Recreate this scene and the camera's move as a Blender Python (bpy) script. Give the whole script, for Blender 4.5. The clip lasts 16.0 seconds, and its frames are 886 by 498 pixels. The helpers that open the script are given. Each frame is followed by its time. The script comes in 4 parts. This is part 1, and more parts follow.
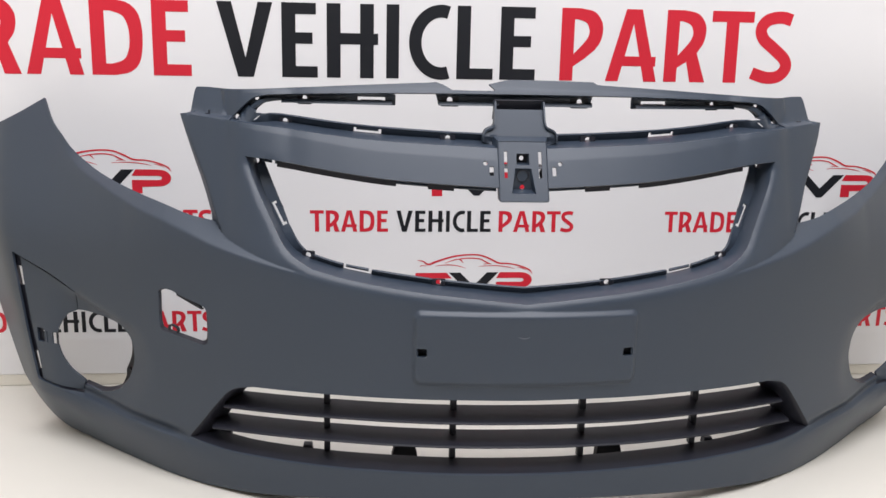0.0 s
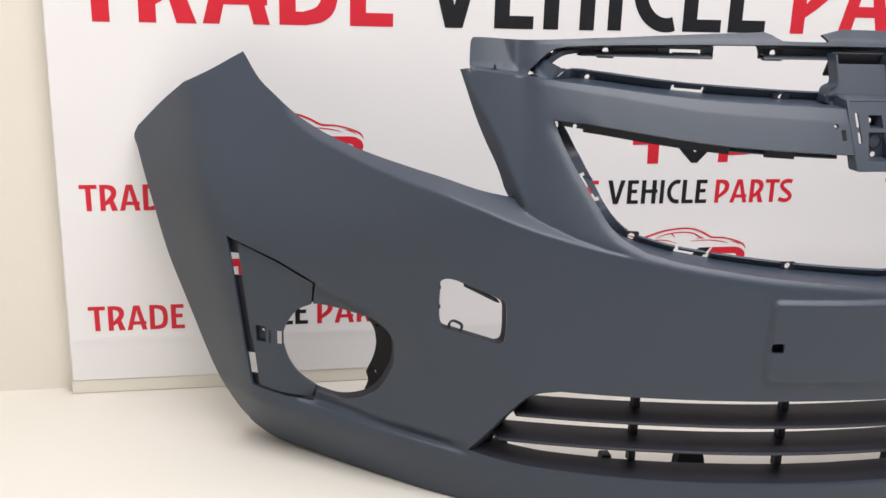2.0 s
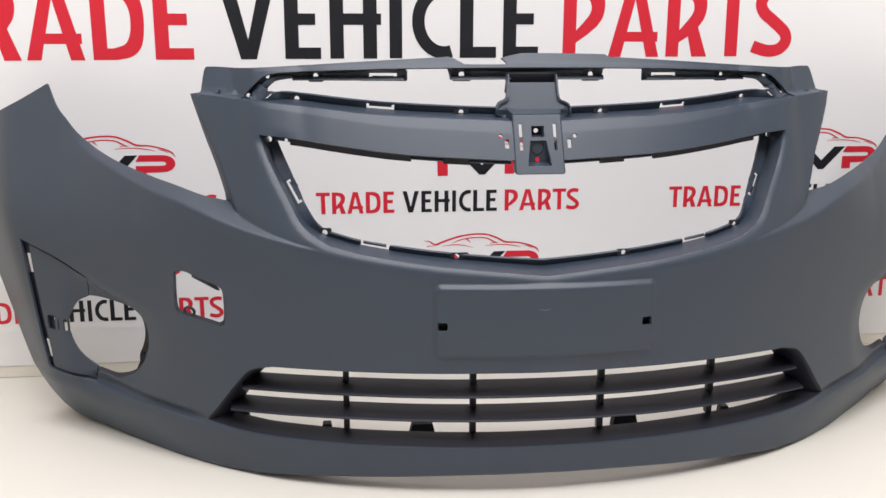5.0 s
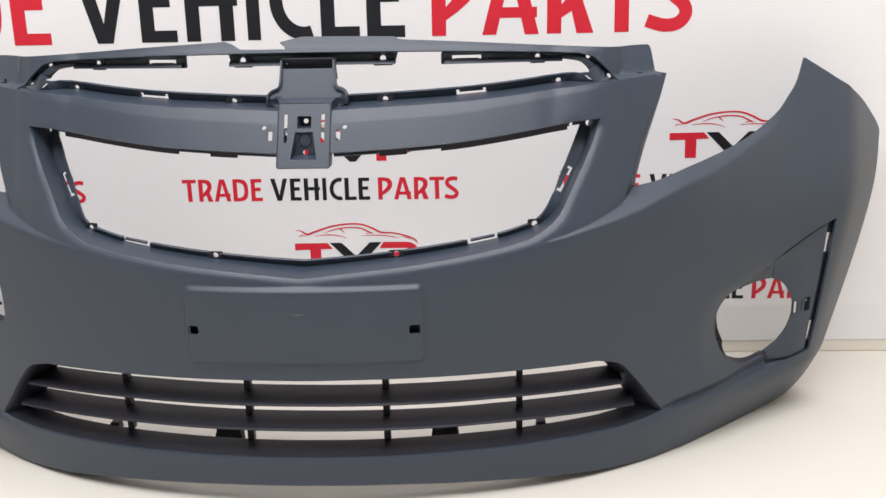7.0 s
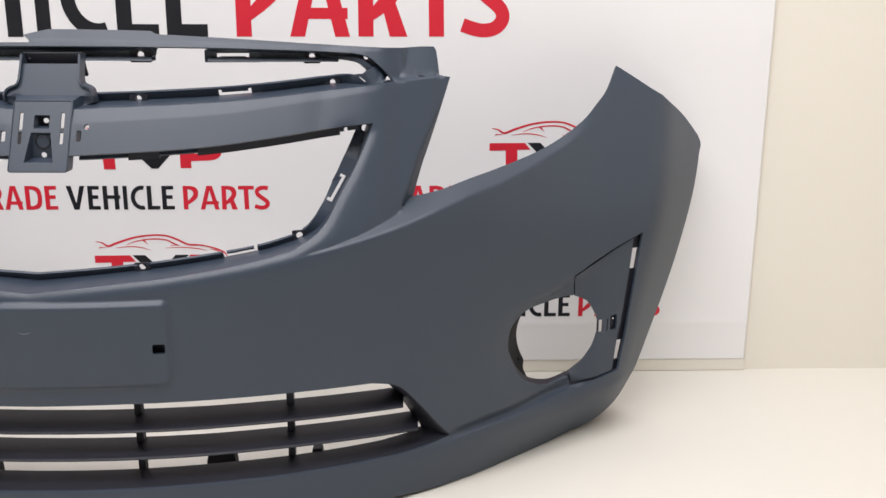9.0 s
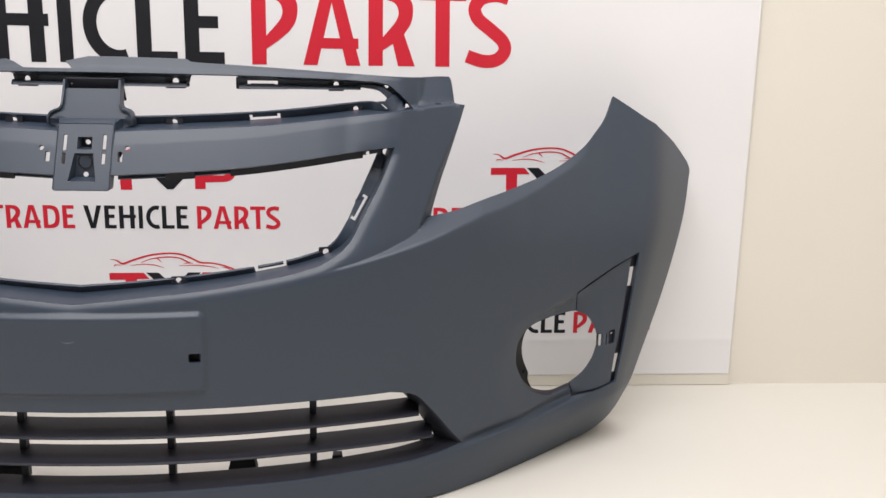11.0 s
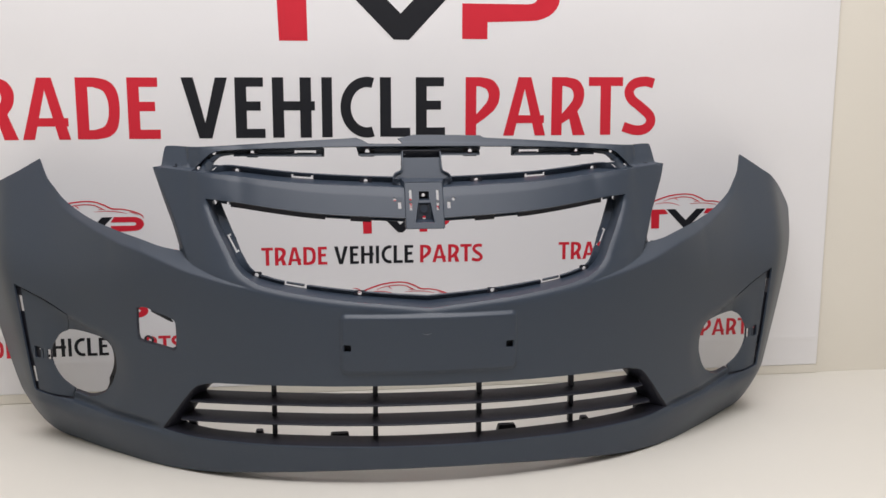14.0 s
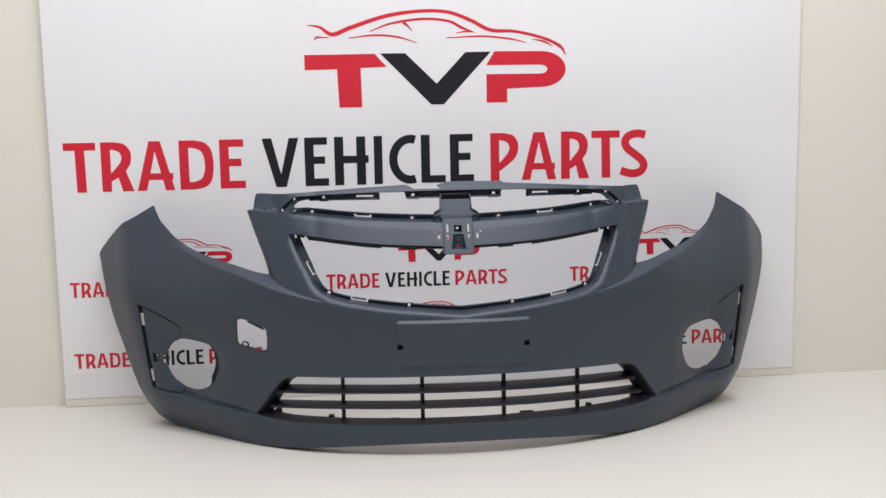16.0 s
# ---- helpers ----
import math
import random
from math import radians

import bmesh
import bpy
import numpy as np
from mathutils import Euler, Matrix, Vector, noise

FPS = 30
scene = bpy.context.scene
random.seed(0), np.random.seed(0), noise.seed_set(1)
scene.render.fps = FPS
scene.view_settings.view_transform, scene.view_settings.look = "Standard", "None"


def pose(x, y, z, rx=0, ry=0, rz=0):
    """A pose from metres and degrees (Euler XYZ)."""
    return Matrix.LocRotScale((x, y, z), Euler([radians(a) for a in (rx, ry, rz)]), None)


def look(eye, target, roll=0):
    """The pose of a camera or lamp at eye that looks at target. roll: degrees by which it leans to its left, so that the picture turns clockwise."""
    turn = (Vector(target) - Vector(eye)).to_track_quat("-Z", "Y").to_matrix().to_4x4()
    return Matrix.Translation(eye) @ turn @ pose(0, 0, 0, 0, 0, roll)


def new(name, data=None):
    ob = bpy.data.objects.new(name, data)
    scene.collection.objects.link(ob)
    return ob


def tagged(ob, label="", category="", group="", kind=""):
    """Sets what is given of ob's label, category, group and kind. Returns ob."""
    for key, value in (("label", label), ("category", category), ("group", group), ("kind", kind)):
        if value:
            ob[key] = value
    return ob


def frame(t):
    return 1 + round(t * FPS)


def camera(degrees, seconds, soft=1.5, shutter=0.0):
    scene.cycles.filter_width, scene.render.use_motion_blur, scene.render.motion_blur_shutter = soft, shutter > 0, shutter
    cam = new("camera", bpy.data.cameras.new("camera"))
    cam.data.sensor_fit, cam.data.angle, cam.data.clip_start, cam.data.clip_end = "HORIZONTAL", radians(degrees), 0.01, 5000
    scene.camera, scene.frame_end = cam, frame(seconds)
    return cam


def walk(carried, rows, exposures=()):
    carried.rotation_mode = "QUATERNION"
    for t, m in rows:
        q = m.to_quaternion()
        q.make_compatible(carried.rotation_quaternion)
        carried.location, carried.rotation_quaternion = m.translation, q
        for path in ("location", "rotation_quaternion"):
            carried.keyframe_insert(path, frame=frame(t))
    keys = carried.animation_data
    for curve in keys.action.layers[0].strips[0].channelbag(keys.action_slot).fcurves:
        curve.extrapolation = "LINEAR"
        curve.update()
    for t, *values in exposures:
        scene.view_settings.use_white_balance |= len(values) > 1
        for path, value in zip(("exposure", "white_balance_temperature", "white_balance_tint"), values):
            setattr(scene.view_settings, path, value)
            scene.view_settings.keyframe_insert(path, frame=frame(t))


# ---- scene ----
cam = camera(50.5, 16.0)
PATH = [
    (0, (-0.184, -1.131, 0.57), (-0.008, 0.808, 0.114), 1.3),
    (0.5, (-0.284, -1.043, 0.549), (-0.079, 0.89, 0.078), 1.3),
    (1, (-0.451, -0.972, 0.552), (-0.159, 0.94, 0.043), -0.7),
    (1.5, (-0.563, -0.933, 0.542), (-0.243, 0.973, 0.028), 0.5),
    (2, (-0.591, -0.911, 0.538), (-0.235, 0.985, 0.011), 1.7),
    (2.5, (-0.578, -0.916, 0.54), (-0.212, 0.98, 0.017), 1.5),
    (3, (-0.538, -0.943, 0.543), (-0.186, 0.959, 0.035), 0.9),
    (3.5, (-0.483, -0.994, 0.551), (-0.191, 0.922, 0.058), 0.1),
    (4, (-0.414, -1.059, 0.554), (-0.185, 0.871, 0.082), -0.1),
    (4.5, (-0.318, -1.12, 0.548), (-0.107, 0.813, 0.082), 0.3),
    (4.7, (-0.28, -1.134, 0.546), (-0.056, 0.798, 0.08), 0.2),
    (6.8, (0.132, -1.066, 0.556), (0.087, 0.868, 0.047), -0.9),
    (7, (0.191, -1.064, 0.557), (0.109, 0.864, 0.03), -1.1),
    (7.5, (0.306, -1.047, 0.548), (0.274, 0.882, 0.022), -1.0),
    (8, (0.36, -1.021, 0.546), (0.376, 0.912, 0.033), -1.0),
    (8.5, (0.377, -0.987, 0.535), (0.403, 0.947, 0.027), -0.1),
    (10.8, (0.32, -1.051, 0.535), (0.441, 0.897, 0.097), 0.8),
    (11, (0.314, -1.056, 0.54), (0.435, 0.891, 0.099), 1.1),
    (11.5, (0.242, -1.062, 0.536), (0.387, 0.884, 0.097), 1.6),
    (12, (0.08, -1.078, 0.536), (0.293, 0.863, 0.105), 0.8),
    (12.5, (-0.058, -1.118, 0.542), (0.166, 0.818, 0.095), 0.8),
    (13, (-0.087, -1.195, 0.549), (0.145, 0.745, 0.124), 0.7),
    (13.5, (-0.103, -1.325, 0.562), (0.084, 0.624, 0.154), 0.3),
    (14, (-0.142, -1.438, 0.572), (0.105, 0.52, 0.249), 0.1),
    (14.5, (-0.21, -1.605, 0.579), (0.084, 0.353, 0.298), 0.4),
    (15, (-0.246, -1.725, 0.593), (0.057, 0.235, 0.336), -0.2),
    (15.5, (-0.245, -1.774, 0.601), (0.038, 0.191, 0.361), -0.8),
    (16, (-0.184, -1.828, 0.597), (-0.007, 0.15, 0.362), -1.1),
]
walk(cam, [(t, look(eye, target, roll)) for t, eye, target, roll in PATH],
     [(0, 0.20, 6250, 10), (0.5, 0.36, 6350, 10), (0.8, 0.40, 6450, 10), (1.2, 0.39, 6450, 10), (2, 0.31, 6450, 10), (3, 0.32, 6400, 10), (4.5, 0.29, 6400, 10), (7, 0.31, 6420, 10), (8.5, 0.28, 6400, 10),
      (11, 0.20, 6480, 10), (12, 0.20, 6400, 10), (12.5, 0.26, 6400, 10), (13, 0.19, 6380, 10), (13.5, 0.08, 6380, 10), (14, -0.14, 6400, 10), (15, -0.12, 6420, 10), (15.5, -0.16, 6300, 10), (16, -0.15, 6150, 10)])

# ---------------------------------------------------------------- light
world = bpy.data.worlds.new("room_world")
scene.world = world
world.use_nodes = True
world.node_tree.nodes["Background"].inputs[0].default_value = (1.0, 0.98, 0.95, 1)
world.node_tree.nodes["Background"].inputs[1].default_value = 0.03


def area(name, eye, target, sx, sy, power, colour):
    data = bpy.data.lights.new(name, "AREA")
    data.shape, data.size, data.size_y = "RECTANGLE", sx, sy
    data.energy, data.color = power, colour
    ob = new(name, data)
    ob.matrix_world = look(eye, target)
    return ob


area("unseen_overhead_light", (0.0, -1.10, 2.2), (0.0, -0.35, 0), 2.4, 0.9, 58, (1.0, 0.965, 0.972))
# unseen second lamp, added to brighten the surface behind the bumper
area("unseen_overhead_light", (0.0, -0.22, 2.2), (0.0, -0.20, 0), 2.2, 0.5, 16, (1.0, 0.965, 0.975))


# ---------------------------------------------------------------- materials
def material(name, colour, rough, vary=0.06, scale=8.0, grain=900.0, bump=0.05, spec=0.5, dirt=0.0, wave=0.0):
    m = bpy.data.materials.new(name)
    m.use_nodes = True
    nt = m.node_tree
    n, l = nt.nodes, nt.links
    b = n["Principled BSDF"]
    b.inputs["Roughness"].default_value = rough
    b.inputs["Specular IOR Level"].default_value = spec
    co = n.new("ShaderNodeTexCoord")
    big = n.new("ShaderNodeTexNoise")
    big.inputs["Scale"].default_value, big.inputs["Detail"].default_value = scale, 6
    l.new(co.outputs["Object"], big.inputs["Vector"])
    mix = n.new("ShaderNodeMix")
    mix.data_type = "RGBA"
    lo = [c * (1 - vary - dirt) for c in colour]
    hi = [min(1, c * (1 + vary)) for c in colour]
    mix.inputs["A"].default_value, mix.inputs["B"].default_value = (*lo, 1), (*hi, 1)
    l.new(big.outputs["Fac"], mix.inputs["Factor"])
    l.new(mix.outputs["Result"], b.inputs["Base Color"])
    fine = n.new("ShaderNodeTexNoise")
    fine.inputs["Scale"].default_value, fine.inputs["Detail"].default_value = grain, 3
    l.new(co.outputs["Object"], fine.inputs["Vector"])
    ramp = n.new("ShaderNodeMapRange")
    ramp.inputs["To Min"].default_value, ramp.inputs["To Max"].default_value = rough - 0.06, rough + 0.06
    l.new(big.outputs["Fac"], ramp.inputs["Value"])
    l.new(ramp.outputs["Result"], b.inputs["Roughness"])
    bp = n.new("ShaderNodeBump")
    bp.inputs["Strength"].default_value, bp.inputs["Distance"].default_value = bump, 0.001
    l.new(fine.outputs["Fac"], bp.inputs["Height"])
    l.new(bp.outputs["Normal"], b.inputs["Normal"])
    if wave:
        soft = n.new("ShaderNodeTexNoise")
        soft.inputs["Scale"].default_value, soft.inputs["Detail"].default_value = 3.5, 1.5
        l.new(co.outputs["Object"], soft.inputs["Vector"])
        wb = n.new("ShaderNodeBump")
        wb.inputs["Strength"].default_value, wb.inputs["Distance"].default_value = wave, 0.02
        l.new(soft.outputs["Fac"], wb.inputs["Height"])
        l.new(wb.outputs["Normal"], bp.inputs["Normal"])
    return m


PLASTIC = material("grey_moulded_plastic", (0.0298, 0.0420, 0.0628), 0.42, 0.05, 5, 1500, 0.06)
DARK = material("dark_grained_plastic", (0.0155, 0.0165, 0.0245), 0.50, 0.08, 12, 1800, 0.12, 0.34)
COLLAR = material("matt_black_plastic", (0.0075, 0.0078, 0.0095), 0.6, 0.08, 12, 1800, 0.12, 0.2)
VINYL = material("white_banner_vinyl", (0.78, 0.775, 0.785), 0.5, 0.015, 3, 700, 0.05, wave=0.35)
RED = material("red_print", (0.60, 0.017, 0.036), 0.5, 0.05, 30, 900, 0.05, 0.35)
BLACK = material("black_print", (0.010, 0.011, 0.015), 0.5, 0.10, 30, 900, 0.05, 0.3)
WALL = material("cream_wall_paint", (0.75, 0.715, 0.635), 0.7, 0.02, 2.5, 260, 0.12)
FLOOR = material("cream_white_bench_top", (0.68, 0.658, 0.600), 0.5, 0.02, 3, 320, 0.06)
CEIL = material("unseen_room_grey", (0.42, 0.41, 0.40), 0.8, 0.02, 3, 300, 0.1)


# ---------------------------------------------------------------- mesh helpers
def part(name, bm, mat, parent=None, label="", angle=35.0, recalc=True):
    """One mesh object under a thing or a part; soft shading but for edges sharper than the angle."""
    if recalc:
        bmesh.ops.recalc_face_normals(bm, faces=bm.faces)
    lim = radians(angle)
    for face in bm.faces:
        face.smooth = True
    for e in bm.edges:
        if len(e.link_faces) == 1 or (len(e.link_faces) == 2 and e.calc_face_angle(0) > lim):
            e.smooth = False
    me = bpy.data.meshes.new(name)
    bm.to_mesh(me)
    bm.free()
    me.materials.append(mat)
    ob = new(name, me)
    if parent:
        ob.parent = parent
    if label:
        tagged(ob, label)
    return ob


def thing(name, label, category, at=(0, 0, 0), group=""):
    ob = new(name)
    ob.empty_display_size = 0.05
    ob.location = at
    return tagged(ob, label, category, group)


def box(bm, x0, x1, y0, y1, z0, z1, bevel=0.0):
    got = bmesh.ops.create_cube(bm, size=1)
    for v in got["verts"]:
        v.co = Vector(((x0 + x1) / 2 + v.co.x * (x1 - x0), (y0 + y1) / 2 + v.co.y * (y1 - y0), (z0 + z1) / 2 + v.co.z * (z1 - z0)))
    if bevel:
        edges = {e for v in got["verts"] for e in v.link_edges}
        bmesh.ops.bevel(bm, geom=list(edges), offset=bevel, segments=2, affect="EDGES")


def spline(pts, n):
    """Smooth open curve through the points, n steps a span; the last point is left out."""
    p = [np.array(q, float) for q in pts]
    p = [2 * p[0] - p[1]] + p + [2 * p[-1] - p[-2]]
    out = []
    for a, b, c, d in zip(p, p[1:], p[2:], p[3:]):
        for k in range(n):
            t = k / n
            out.append(0.5 * (2 * b + (c - a) * t + (2 * a - 5 * b + 4 * c - d) * t * t + (3 * b - a - 3 * c + d) * t ** 3))
    return out


def curve_of(runs, n, close=True):
    """Runs of smooth curve joined at corners."""
    out = []
    for run in runs:
        out += spline(run, n)
    if not close:
        out.append(np.array(runs[-1][-1], float))
    return np.array(out)


def mirrored(half):
    """A closed loop from an open half that starts and ends on x = 0."""
    other = half[::-1][1:-1].copy()
    other[:, 0] *= -1
    return np.vstack([half, other])


def rounded(x0, x1, z0, z1, r, n=5):
    out = []
    for cx, cz, a in ((x1 - r, z1 - r, 0), (x0 + r, z1 - r, 90), (x0 + r, z0 + r, 180), (x1 - r, z0 + r, 270)):
        for k in range(n + 1):
            t = radians(a + 90 * k / n)
            out.append((cx + r * math.cos(t), cz + r * math.sin(t)))
    return np.array(out)


def inside(pts, loop):
    """Even-odd test of many points against one loop."""
    x, z = pts[:, 0], pts[:, 1]
    hit = np.zeros(len(pts), bool)
    a = loop
    b = np.roll(loop, -1, axis=0)
    for (ax, az), (bx, bz) in zip(a, b):
        if az == bz:
            continue
        m = (az > z) != (bz > z)
        hit ^= m & (x < (bx - ax) * (z - az) / (bz - az) + ax)
    return hit


def sheet(outer, holes, extra, shape, creases=()):
    """A curved sheet: the outer loop less the holes, filled with small triangles and laid on shape(x, z) -> y."""
    from mathutils.geometry import delaunay_2d_cdt
    loops = [outer, *holes]
    pts, edges = [], []
    for lp in loops:
        base = len(pts)
        pts += [tuple(q) for q in lp]
        edges += [(base + k, base + (k + 1) % len(lp)) for k in range(len(lp))]
    for lp in creases:
        base = len(pts)
        pts += [tuple(q) for q in lp]
        edges += [(base + k, base + k + 1) for k in range(len(lp) - 1)]
    rim = np.array(pts)
    if len(extra):
        keep = inside(extra, outer)
        for h in holes:
            keep &= ~inside(extra, h)
        extra = extra[keep]
        far = np.ones(len(extra), bool)
        for k in range(0, len(extra), 2000):
            d = np.abs(extra[k:k + 2000, None, :] - rim[None]).max(2)
            far[k:k + 2000] = d.min(1) > 0.0024
        pts += [tuple(q) for q in extra[far]]
    vs, _, fs, *_ = delaunay_2d_cdt([Vector(q) for q in pts], edges, [], 0, 1e-6)
    vs = np.array([(v.x, v.y) for v in vs])
    cen = np.array([vs[list(t)].mean(0) for t in fs])
    keep = inside(cen, outer)
    for h in holes:
        keep &= ~inside(cen, h)
    ys = shape(vs[:, 0], vs[:, 1])
    bm = bmesh.new()
    bv = [bm.verts.new((x, y, z)) for (x, z), y in zip(vs, ys)]
    for t, k in zip(fs, keep):
        if k:
            bm.faces.new([bv[i] for i in t])
    bmesh.ops.delete(bm, geom=[v for v in bm.verts if not v.link_faces], context="VERTS")
    for face in bm.faces:
        face.normal_update()
        if face.normal.y > 0:
            face.normal_flip()
    return bm


def thick(ob, t, offset=-1.0):
    m = ob.modifiers.new("thickness", "SOLIDIFY")
    m.thickness, m.offset = t, offset
    return ob


def loft(rows, close=True):
    """Quads between rows of equal length."""
    bm = bmesh.new()
    made = [[bm.verts.new(p) for p in row] for row in rows]
    n = len(made[0])
    for a, b in zip(made, made[1:]):
        for k in range(n if close else n - 1):
            j = (k + 1) % n
            bm.faces.new((a[k], a[j], b[j], b[k]))
    return bm


# ---------------------------------------------------------------- the room
def slab(name, x0, x1, y0, y1, z0, z1, mat, label, category):
    bm = bmesh.new()
    box(bm, x0, x1, y0, y1, z0, z1)
    return tagged(part(name, bm, mat), label, category, kind="structure")


WALL_Y = 0.337
FLOOR_Z = 0.006
slab("wall_north", -2.3, 2.3, WALL_Y, WALL_Y + 0.12, 0.0, 2.3, WALL, "plain cream painted wall behind the banner", "wall")
slab("wall_west", -2.42, -2.3, -3.0, WALL_Y + 0.12, 0.0, 2.3, WALL, "plain cream painted side wall", "wall")
slab("wall_east", 2.3, 2.42, -3.0, WALL_Y + 0.12, 0.0, 2.3, WALL, "plain cream painted side wall", "wall")
# unseen south wall and ceiling, kept grey to cut fill on the lower face
slab("wall_south", -2.42, 2.42, -3.12, -3.0, 0.0, 2.3, CEIL, "plain unseen wall, grey to weaken the fill light", "wall")
slab("ceiling", -2.42, 2.42, -3.12, WALL_Y + 0.12, 2.3, 2.4, CEIL, "plain unseen ceiling, grey to weaken the fill light", "ceiling")
slab("floor", -2.42, 2.42, -3.12, WALL_Y + 0.12, -0.08, FLOOR_Z, FLOOR, "smooth cream white display surface under the bumper", "floor")

# ---------------------------------------------------------------- the banner
BAN_Y = 0.322
banner = thing("banner", "wide white vinyl banner with red and black print against the wall", "banner", (0, BAN_Y, 0))
banner.rotation_euler[2] = 0.0085
hem = ((.0245, .0012), (.0262, 0), (.050, .0004), (.070, 0), (.0745, -.0001), (.079, -.0005), (.083, -.0008), (.087, -.0005), (.0915, 0), (.13, 0), (.6, 0), (1.0, 0), (1.45, 0))
rows = [[(x, y, z) for z, y in hem] + [(x, back, 1.45), (x, back, .0245)] for x, back in ((-.857, .019), (-.8555, .0195), (0, .012), (.8585, .0062), (.860, .006))]
for x in (0, -1):
    rows[x] = [(a, b + (.0015 if b < .004 else 0), c) for a, b, c in rows[x]]
bm = loft(rows)
bm.verts.ensure_lookup_table()
for k in (0, len(bm.verts) - 15):
    bm.faces.new([bm.verts[k + j] for j in range(15)])
part("sheet", bm, VINYL, banner, "white vinyl sheet")
bm = bmesh.new()
box(bm, -0.858, 0.861, 0.0015, 0.0065, 0.0065, 0.0243, 0.0006)
part("bottom_rail", bm, WALL, banner, "cream rail under the hem")


def flat(loops, y=-0.0004):
    """A thin print shape from loops of (x, z); inner loops are gaps."""
    from mathutils.geometry import delaunay_2d_cdt
    pts, edges = [], []
    for lp in loops:
        base = len(pts)
        pts += [Vector((float(a), float(b))) for a, b in lp]
        edges += [(base + k, base + (k + 1) % len(lp)) for k in range(len(lp))]
    vs, _, fs, *_ = delaunay_2d_cdt(pts, edges, [], 0, 1e-7)
    v2 = np.array([(v.x, v.y) for v in vs])
    cen = np.array([v2[list(t)].mean(0) for t in fs])
    keep = np.zeros(len(cen), bool)
    for lp in loops:
        keep ^= inside(cen, np.array([(float(a), float(b)) for a, b in lp]))
    bm = bmesh.new()
    bv = [bm.verts.new((x, y, z)) for x, z in v2]
    for t, k in zip(fs, keep):
        if k:
            face = bm.faces.new([bv[i] for i in t])
            face.normal_update()
            if face.normal.y > 0:
                face.normal_flip()
    bmesh.ops.delete(bm, geom=[v for v in bm.verts if not v.link_faces], context="VERTS")
    return bm


def ribbon(pts, widths):
    """The outline of a stroke along the points."""
    p = np.array(pts, float)
    d = np.gradient(p, axis=0)
    d /= np.linalg.norm(d, axis=1)[:, None]
    nrm = np.stack([-d[:, 1], d[:, 0]], 1)
    w = np.broadcast_to(np.array(widths, float), (len(p),))[:, None] / 2
    return np.vstack([p + nrm * w, (p - nrm * w)[::-1]])


def arc(cx, cz, rx, rz, a0, a1, n=14):
    return [(cx + rx * math.cos(radians(a0 + (a1 - a0) * k / n)), cz + rz * math.sin(radians(a0 + (a1 - a0) * k / n))) for k in range(n + 1)]


